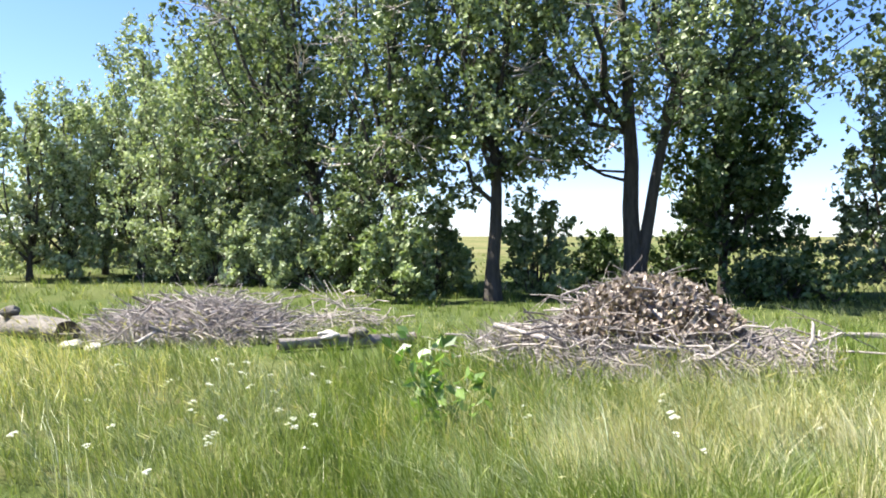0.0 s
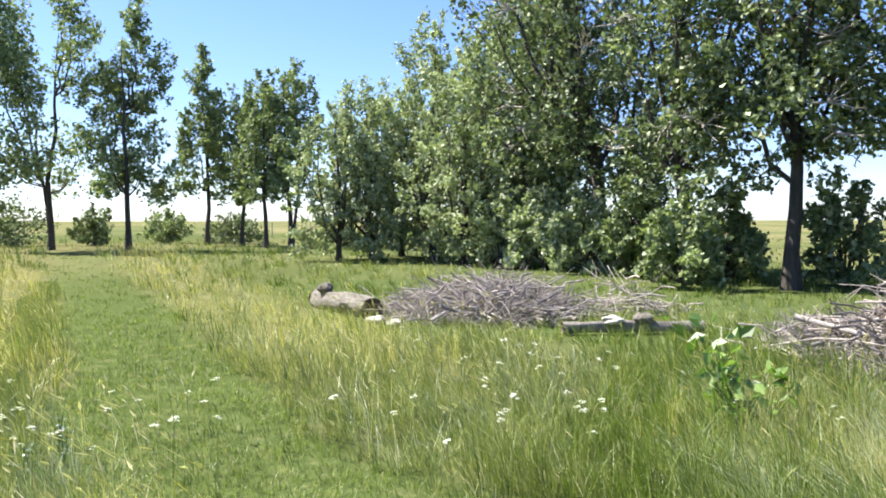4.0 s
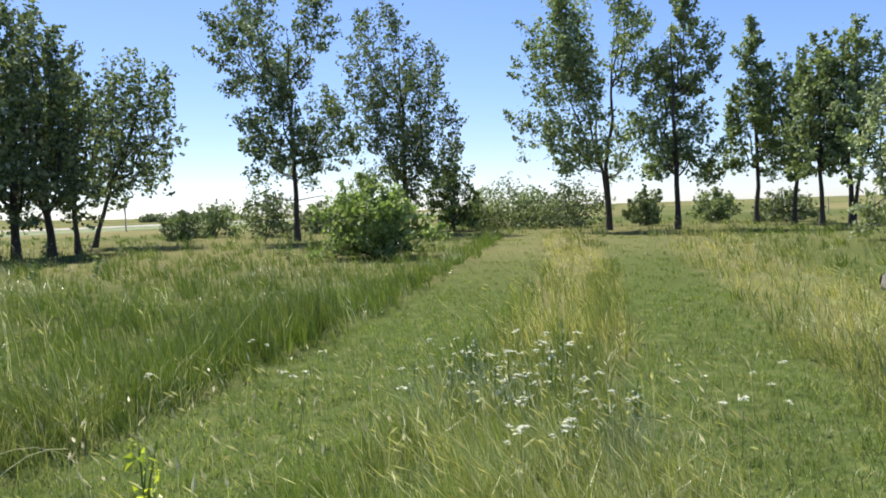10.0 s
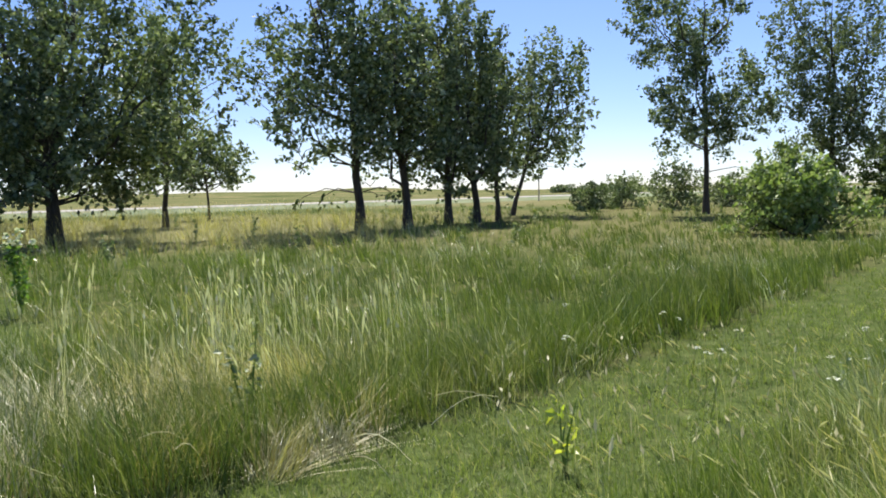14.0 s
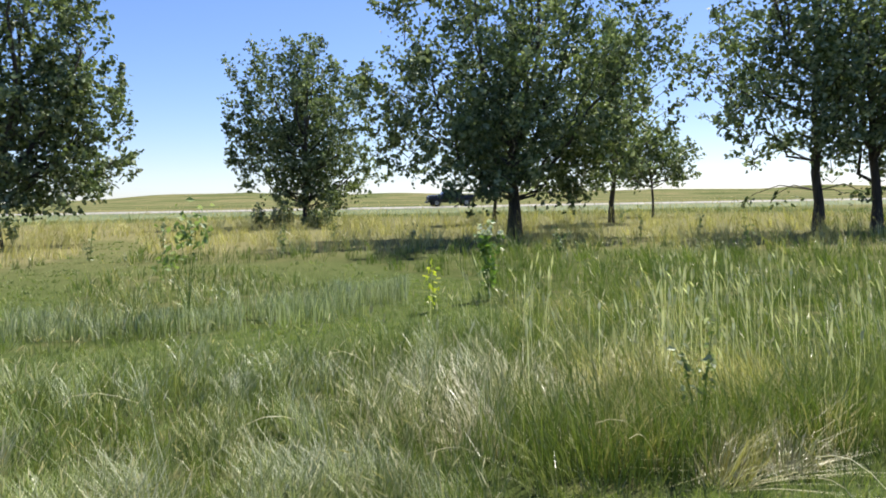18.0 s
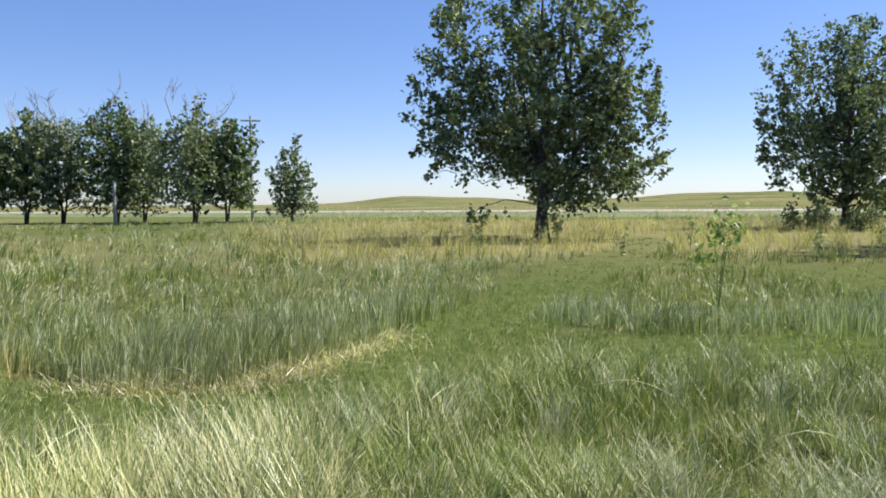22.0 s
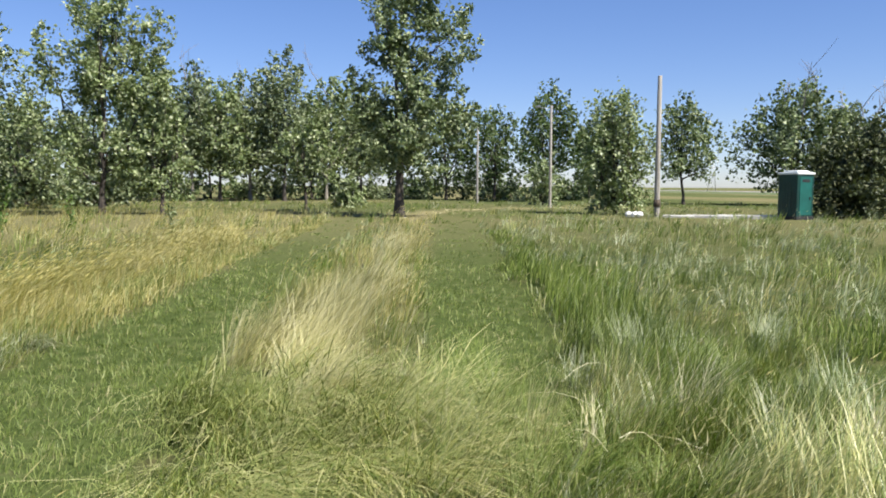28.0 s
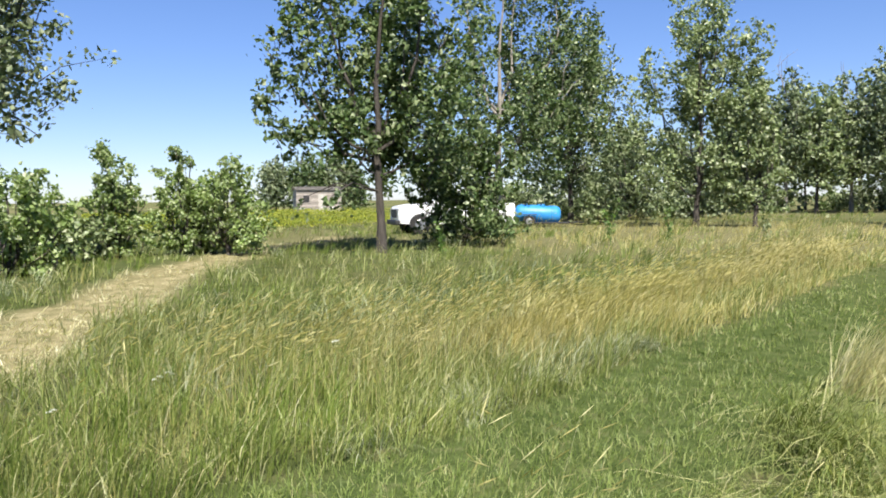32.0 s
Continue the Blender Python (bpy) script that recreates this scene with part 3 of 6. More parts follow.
def edge_grass(name, label, line, n, deep, tall, material, seed, side=1.0, grow=0.5):
    """Dense upright grass standing along the cut edge of a track, on one side of the line."""
    g = np.random.default_rng(seed)
    line = np.array(line, float)
    step = np.hypot(*(line[1:] - line[:-1]).T)
    near = np.hypot(*((line[1:] + line[:-1]) / 2).T)
    k = g.choice(len(step), n, p=(step / near) / (step / near).sum())
    u = g.uniform(0, 1, n)
    along = (line[k + 1] - line[k]) / step[k][:, None]
    at = line[k] + (line[k + 1] - line[k]) * u[:, None] + np.stack([-along[:, 1], along[:, 0]], 1) * (side * deep * g.uniform(0, 1, n) ** 1.3)[:, None]
    at += (0.22 * (patchy(at[:, 0], at[:, 1], 0.8, seed) - 0.5))[:, None]
    d = np.hypot(at[:, 0], at[:, 1])
    h = tall * g.uniform(0.5, 1.1, n) * (0.5 + 0.9 * patchy(at[:, 0], at[:, 1], 0.7, seed + 1)) * (1 - 0.7 * smooth(9, 22, d))
    v, f = blades(at[:, 0], at[:, 1], h, 0.0058 * (d / 5) ** 0.7, h * g.uniform(0.05, grow, n), WIND + g.normal(0, 1.1, n))
    tagged(new(name, mesh_of(name, v, f, material)), label, "grass", kind="stuff")


EAST_SIDE = [(5.15, -1.45), (6.2, -2.8), (7.9, -4.8), (10.1, -7.7), (15.2, -14.9), (24, -27)]
CREST_FOOT = [(-3.5, 3.4), (-4.7, 4.5), (-6.5, 6.2), (-9.1, 9.1), (-16.3, 16.3)]
LANE_RIGHT = [(2.2, -5.2), (3.6, -7.9), (6.3, -12.1), (14.7, -24.8)]
edge_grass("edge_grass", "tall green grass along the cut edge of the track", WEST_EDGE, 10000, 0.8, 0.48, LUSH, 120, -1.0)
edge_grass("edge_grass", "yellow-green grass along the cut edge of the track", WEST_EDGE, 4500, 1.2, 0.48, GRASS, 121, -1.0)
edge_grass("edge_grass", "ripe grass along the cut edge of the lane", EAST_SIDE[2:], 4200, 1.1, 0.42, GOLD, 122, 1.0, 0.9)
edge_grass("edge_grass", "green grass at the foot of the ripe band", EAST_SIDE, 5600, 0.8, 0.38, GRASS, 124, 1.0, 0.8)
edge_grass("edge_grass", "green grass along the crest between the tracks", CREST_FOOT, 4200, 0.6, 0.42, GRASS, 126, 1.0)
edge_grass("edge_grass", "tall green grass along the lane", LANE_RIGHT, 5200, 0.9, 0.50, LUSH, 128, -1.0)
edge_grass("edge_grass", "silvery green grass round the uncut island", [(-7.3, -9.9), (-8.0, -8.6), (-9.0, -7.6), (-10.2, -7.0), (-12.4, -8.2)], 3600, 1.3, 0.44, SILVER, 130, -1.0)

edge_grass("edge_grass", "silvery tussock grass standing behind the cut edge", DEAD_EDGE, 7000, 1.5, 0.42, SILVER, 132, -1.0)
edge_grass("edge_grass", "green grass standing behind the cut edge", DEAD_EDGE, 4500, 1.6, 0.40, GRASS, 134, -1.0)


def swathes(name, label, count, each_n, first, last, near, far, material, long, seed, lodged=0.6, radius=0.16, gather=0.0, fan=0.3, line=None):
    """Thick tussocks of long grass that rises and bows over in one direction, some of it down to the ground."""
    g = np.random.default_rng(seed)
    a, r = np.radians(g.uniform(first, last, count)), g.uniform(near ** 0.7, far ** 0.7, count) ** (1 / 0.7)
    tx, ty = -r * np.sin(a), r * np.cos(a)
    if line:
        line = np.array(line, float)
        k, u = g.integers(0, len(line) - 1, count), g.uniform(0, 1, count)
        tx, ty = (line[k] + (line[k + 1] - line[k]) * u[:, None] + g.normal(0, 0.22, (count, 2))).T
        r = np.hypot(tx, ty)
    mown, ripe, hay, *_ = plan(tx, ty)
    ok = (mown + hay < 0.4) & (patchy(tx, ty, 1.1, seed) >= gather)
    tx, ty = tx[ok], ty[ok]
    m, n = len(tx), len(tx) * each_n
    lead = np.repeat(WIND + 2.4 * (patchy(tx, ty, 1.7, seed + 1) - 0.5) + g.normal(0, fan, m), each_n) + g.normal(0, 0.2 + fan, n)
    size = np.repeat(g.uniform(0.65, 1.2, m), each_n)
    rad, q = np.sqrt(g.uniform(0, 1, n)) * radius * size, g.uniform(0, 2 * np.pi, n)
    x, y = np.repeat(tx, each_n) + rad * np.cos(q), np.repeat(ty, each_n) + rad * np.sin(q)
    ln = long * size * g.uniform(0.5, 1.15, n)
    start = np.radians(g.uniform(66, 90, n) - 16 * min(1.0, max(0.0, lodged - 0.6) * 3))
    bend = start - lodged * np.repeat(g.uniform(0.55, 1.25, m), each_n) * np.radians(g.uniform(70, 125, n))
    wide = g.uniform(0.003, 0.0062, n) * (r[ok].repeat(each_n) / 4.5) ** 0.5
    dx, dy = np.cos(lead), np.sin(lead)
    sx, sy = -dy * wide * 0.5, dx * wide * 0.5
    px, py, pz = x, y, land(x, y) - 0.01
    v = np.empty((n, 9, 3))
    for k in range(5):
        taper = (1.0, 0.95, 0.8, 0.55)[k] if k < 4 else 0
        if k < 4:
            v[:, 2 * k] = np.stack([px - sx * taper, py - sy * taper, pz], 1)
            v[:, 2 * k + 1] = np.stack([px + sx * taper, py + sy * taper, pz], 1)
            e = start + (bend - start) * ((k + 0.5) / 4)
            px, py, pz = px + dx * np.cos(e) * ln / 4, py + dy * np.cos(e) * ln / 4, np.maximum(pz + np.sin(e) * ln / 4, 0.015)
        else:
            v[:, 8] = np.stack([px, py, pz], 1)
    i = np.arange(n)[:, None] * 9
    f = [np.concatenate([i + [[0, 1, 3, 2]], i + [[2, 3, 5, 4]], i + [[4, 5, 7, 6]]]), i + [[6, 7, 8]]]
    tagged(new(name, mesh_of(name, v.reshape(-1, 3), f, material)), label, "grass", kind="stuff")


def seed_stalks(name, label, x, y, high, wide, head, material, spread=0.7, nod=0.75):
    """Thin stems with a slim seed head bowing down the wind."""
    n = len(x)
    w = way(n, spread)
    lean = high * rng.uniform(0.05, 0.4, n)
    dx, dy = np.cos(w), np.sin(w)
    z0 = land(x, y)
    top = np.stack([x + dx * lean, y + dy * lean, z0 + high], 1)
    foot = np.stack([x, y, z0], 1)
    mid = foot * 0.45 + top * 0.55 - np.stack([dx, dy, 0 * dx], 1) * (lean * 0.22)[:, None]
    tip = top + np.stack([dx * head * nod, dy * head * nod, head * rng.uniform(0.3, 1.0, n) * (1.6 - nod)], 1)
    side = np.stack([-dy, dx, 0 * dx], 1) * wide[:, None] * 0.5
    across = np.stack([0 * dx, 0 * dx, 0 * dx + 1], 1) * wide[:, None] * 0.5
    belly = top * 0.6 + tip * 0.4
    v = np.stack([foot - side * 0.3, foot + side * 0.3, mid + side * 0.28, mid - side * 0.28, top + side * 0.3, top - side * 0.3,
                  belly + side * 1.9, belly - side * 1.9, tip, belly + across * 2.0, belly - across * 2.0], 1).reshape(-1, 3)
    i = np.arange(n)[:, None] * 11
    f = [np.concatenate([i + [[0, 1, 2, 3]], i + [[3, 2, 4, 5]], i + [[5, 4, 6, 7]]]), np.concatenate([i + [[7, 6, 8]], i + [[5, 9, 8]], i + [[5, 8, 10]]])]
    tagged(new(name, mesh_of(name, v, f, material)), label, "grass", kind="stuff")


x, y, d = scatter(60000, 2.6, 60, 2.2)
mown, ripe, hay, pale, short, tuft, high = plan(x, y)
keep = rng.uniform(0, 1, len(x)) < (0.05 + 0.75 * ripe + 0.35 * tuft + 0.22 * pale) * (1 - np.maximum(mown, hay)) * (1 - 0.7 * short)
x, y, d, high, ripe = x[keep], y[keep], d[keep], high[keep], ripe[keep]
h = high * rng.uniform(1.05, 1.7, len(x))
w = 0.0036 * (d / 4) ** 0.62
golden = rng.uniform(0, 1, len(x)) < 0.25 + ripe
seed_stalks("ripe_stalks", "golden grass stalks with ripe seed heads", x[golden], y[golden], h[golden], w[golden], 0.07 + 0.06 * h[golden], GOLD)
seed_stalks("seed_stalks", "tall grass stalks with pale seed heads", x[~golden], y[~golden], h[~golden], w[~golden], 0.08 + 0.08 * h[~golden], SEED)


def long_tufts(name, label, count, blades_each, first, last, near, far, material, tall, seed, gather=0.5, flat=1.0):
    """Big arching tufts of long grass close to the standing point, gathered in swathes that lie the same way."""
    g = np.random.default_rng(seed)
    a, r = np.radians(g.uniform(first, last, count)), g.uniform(near ** 0.5, far ** 0.5, count) ** 2
    tx, ty = -r * np.sin(a), r * np.cos(a)
    mown, ripe, hay, *_ = plan(tx, ty)
    ok = (mown + hay < 0.4) & (0.55 * patchy(tx, ty, 1.05, seed) + 0.45 * patchy(tx, ty, 0.5, seed + 2) > gather)
    tx, ty = tx[ok], ty[ok]
    # draw the tufts together in threes and fours
    cell = 0.42
    fx, fy = np.floor(tx / cell), np.floor(ty / cell)
    jx, jy = lattice(fx, fy, seed + 3), lattice(fx, fy, seed + 4)
    tx, ty = tx + 0.7 * ((fx + jx) * cell - tx), ty + 0.7 * ((fy + jy) * cell - ty)
    n = len(tx) * blades_each
    rad, q = np.sqrt(g.uniform(0, 1, n)) * 0.13, g.uniform(0, 2 * np.pi, n)
    bx, by = np.repeat(tx, blades_each) + rad * np.cos(q), np.repeat(ty, blades_each) + rad * np.sin(q)
    bow = np.repeat(WIND + 3.4 * (patchy(tx, ty, 0.9, seed + 1) - 0.5) + g.normal(0, 0.4, len(tx)), blades_each) + g.normal(0, 0.35, n)
    h = tall * np.repeat(g.uniform(0.6, 1.2, len(tx)), blades_each) * g.uniform(0.5, 1.15, n)
    wx, wy = np.cos(q) * rad * 8 + np.cos(bow), np.sin(q) * rad * 8 + np.sin(bow)
    v, f = blades(bx, by, h, g.uniform(0.0026, 0.0062, n), h * g.uniform(0.35, 1.2, n) * flat, np.arctan2(wy, wx))
    tagged(new(name, mesh_of(name, v, f, material)), label, "grass", kind="stuff")


CREST_SOUTH = [(3.9, -4.0), (4.9, -4.8), (5.6, -5.9), (6.9, -8.1), (10.2, -13.4)]
swathes("straw_swathes", "bowed tussocks of long bleached straw", 20, 70, 108, 226, 3.9, 6.2, STRAW, 0.62, 71, 0.55, 0.12, 0.4, 0.5)
swathes("blonde_swathes", "bowed tussocks of long blonde-green grass", 56, 100, 160, 196, 3.7, 4.5, BLONDE, 0.66, 73, 0.62, 0.16, 0.3, 0.4)
swathes("silver_swathes", "bowed tussocks of silvery blue-green grass", 150, 70, 108, 205, 3.9, 9.0, SILVER, 0.46, 75, 0.5, 0.13, 0.35, 0.9)
swathes("green_swathes", "bowed tussocks of fresh green grass", 140, 75, 104, 212, 3.9, 8.0, GRASS, 0.52, 77, 0.5, 0.15, 0.3, 0.8)
swathes("bleached_swathes", "flattened tussocks of bleached silver-white grass", 18, 85, 112, 138, 3.8, 5.0, PALE, 0.5, 99, 0.75, 0.14, 0.4, 0.9)
swathes("golden_swathes", "long golden grass lying over in the lane", 24, 120, 0, 1, 5.2, 12, SEED, 0.80, 79, 0.55, 0.18, line=CREST_SOUTH[1:])
swathes("yellow_swathes", "long pale yellow grass lying over in the lane", 26, 120, 0, 1, 4.6, 11, SEED, 0.85, 107, 0.85, 0.2, line=CREST_SOUTH)
swathes("mat_swathes", "flattened mats of blonde grass in the lane", 32, 120, 214, 234, 3.8, 6.0, BLONDE, 0.95, 103, 1.0, 0.2, fan=0.45)
swathes("mat_swathes", "flattened mats of green grass in the lane", 34, 110, 213, 234, 3.8, 6.4, GRASS, 0.85, 104, 0.95, 0.2, fan=0.5)
swathes("deep_swathes", "bowed tussocks of deep green grass in the lane", 50, 90, 194, 214, 3.8, 7.5, LUSH, 0.58, 83, 0.7, 0.16, fan=0.7)
swathes("hollow_swathes", "deep green tussocks round dark hollows", 44, 90, 138, 164, 3.9, 7.0, LUSH, 0.5, 105, 0.7, 0.15, fan=0.9)
swathes("verge_swathes", "blonde upright tussocks beside the lane", 12, 100, 200, 208, 4.8, 6.2, SEED, 0.58, 111, 0.3, 0.13, fan=0.4)
swathes("lane_swathes", "ripe golden grass bowing over the lane's edge", 95, 90, 0, 1, 7, 24, GOLD, 0.62, 113, 0.5, 0.2, fan=0.5, line=[(7.9, -2.9), (8.9, -4.2), (10.6, -6.4), (13.6, -10.2), (17.5, -15.2)])
swathes("litter_swathes", "grey-green flattened grass at the lane's edge", 26, 90, 0, 1, 4, 9, PALE, 0.42, 115, 1.0, 0.2, fan=0.8, line=[(5.3, -1.1), (6.1, -2.2), (7.1, -3.5), (8.0, -4.5)])
g = np.random.default_rng(117)
lane = np.array(GOLD_LANE[:4])
k, u = g.integers(0, len(lane) - 1, 2600), g.uniform(0, 1, 2600)
hx, hy = (lane[k] + (lane[k + 1] - lane[k]) * u[:, None] + g.normal(0, 0.55, (2600, 2))).T
far = np.hypot(hx, hy)
seed_stalks("nodding_stalks", "ripe grass with nodding golden seed heads", hx, hy, g.uniform(0.42, 0.72, 2600), 0.0045 * (far / 5) ** 0.6, g.uniform(0.08, 0.14, 2600), GOLD, 0.7, 0.9)
long_tufts("green_tufts", "arching tufts of long fresh green grass", 460, 34, -30, 212, 3.6, 8.5, GRASS, 0.48, 77, 0.52)
long_tufts("flowering_tufts", "silvery grass tufts among the yarrow", 200, 40, 42, 60, 4.3, 7.0, SILVER, 0.42, 85, 0.4, 0.5)
long_tufts("front_tufts", "long pale grass in front of the brush pile", 420, 36, -32, 4, 4.6, 8.4, SILVER, 0.48, 81, 0.4)
long_tufts("front_straw", "thin pale straw in front of the brush pile", 160, 30, -30, -2, 4.6, 7.0, STRAW, 0.55, 87, 0.5, 0.5)
long_tufts("fallen_straw", "bundles of long fallen straw in the meadow", 90, 50, 100, 120, 5.2, 6.6, STRAW, 0.55, 101, 0.42, 1.6)
long_tufts("flattened_straw", "flattened patch of dead straw in the meadow", 90, 50, 91, 101, 4.4, 5.6, STRAW, 0.5, 89, 0.3, 1.7)
long_tufts("brown_tufts", "tufts of dry tan grass round the flattened patch", 80, 44, 90, 106, 4.8, 7.4, GOLD, 0.55, 91, 0.35, 1.0)

# a stand of tall grass with pale feathery heads
ang, far = np.radians(rng.normal(98, 9.5, 400)), rng.uniform(5.8, 11.0, 400)
hx, hy = -far * np.sin(ang), far * np.cos(ang)
mown, ripe, hay, *_ = plan(hx, hy)
good = (mown < 0.3) & (patchy(hx, hy, 1.2, 61) > 0.42)
hx, hy, far = hx[good], hy[good], far[good]
seed_stalks("feathery_stalks", "stand of tall grass with pale feathery seed heads", hx, hy, rng.uniform(0.40, 0.80, len(hx)), 0.0125 * (far / 6) ** 0.5, rng.uniform(0.12, 0.20, len(hx)), PLUME, 0.5, 0.4)


# nodding heads over the short turf
far = rng.uniform(4.0, 7.5, 420)
ang = np.radians(rng.uniform(36, 84, 420))
hx, hy = -far * np.sin(ang), far * np.cos(ang)
seed_stalks("nodding_stalks", "thin grass stalks with small nodding pale heads", hx, hy, rng.uniform(0.16, 0.42, len(hx)), rng.uniform(0.007, 0.012, len(hx)), rng.uniform(0.06, 0.11, len(hx)), SEED, 0.9)


def straw_line(name, label, line, n, wide, seed, material=STRAW):
    """Short flattened straw strewn along the edge of a mown curve."""
    g = np.random.default_rng(seed)
    line = np.array(line)
    u = g.uniform(0, len(line) - 1.001, n)
    k = u.astype(int)
    at = line[k] + (line[k + 1] - line[k]) * (u - k)[:, None] + g.normal(0, wide, (n, 2))
    h = g.uniform(0.1, 0.3, n)
    v, f = blades(at[:, 0], at[:, 1], h, g.uniform(0.005, 0.009, n), h * g.uniform(0.7, 1.6, n), g.uniform(0, 2 * np.pi, n))
    tagged(new(name, mesh_of(name, v, f, material)), label, "grass", kind="stuff")


straw_line("strewn_straw", "pale flattened straw along the cut edge of the grass", DEAD_EDGE[1:5], 2600, 0.24, 97)
straw_line("strewn_straw", "tan fallen grass along the cut edge", DEAD_EDGE[1:5], 1600, 0.28, 98, GOLD)


def fallen_stalks(first, last, near, far, n, seed):
    """Long dry stalks lying across the grass."""
    g = np.random.default_rng(seed)
    lines = []
    for _ in range(n):
        x, y = polar(g.uniform(first, last), g.uniform(near, far))
        q, ln, z = g.uniform(0, 2 * np.pi), g.uniform(0.3, 0.65), g.uniform(0.08, 0.28)
        u = np.linspace(0, 1, 5)
        lines.append((np.stack([x + math.cos(q) * ln * u, y + math.sin(q) * ln * u, z + 0.1 * g.normal() * u + 0.08 * np.sin(3 * u)], 1), 0.0032 * (1 - 0.5 * u)))
    v, f = tubes(lines, 4)
    tagged(new("fallen_stalks", mesh_of("fallen_stalks", v, f, STRAW)), "long dry stalks lying across the grass", "grass", kind="stuff")


fallen_stalks(84, 104, 4.6, 7.0, 26, 95)
fallen_stalks(112, 215, 4.2, 7.0, 30, 96)


# ---- trees ----
def column_plan(g, high, wide, bare, full, count, shrub):
    """Upright plumes that fill a crown: across, away, top, foot and width of each."""
    reach, plumes = wide / 2, []
    for j in range(count):
        q, r = j * 2.4 + g.normal(0, 0.35), math.sqrt((j + 0.35) / count) * 0.84
        crown = 1 - (0.30 + 0.55 * (1 - full)) * r ** 2.0
        top = bare + (high - bare) * crown * g.uniform(0.86, 1.04)
        foot = bare + (high - bare) * ((0.25 if bare > 0.8 else 0.07) * (1 - r) * g.uniform(0.0, 1.0) + (0.0 if bare < 0.8 else 0.10 * g.uniform(-0.6, 1.0)))
        plumes.append((reach * r * math.cos(q), reach * r * math.sin(q), min(top, high * 1.02), foot, wide * g.uniform(0.27, 0.42) * (1.2 if count < 8 else 1.0)))
    return plumes


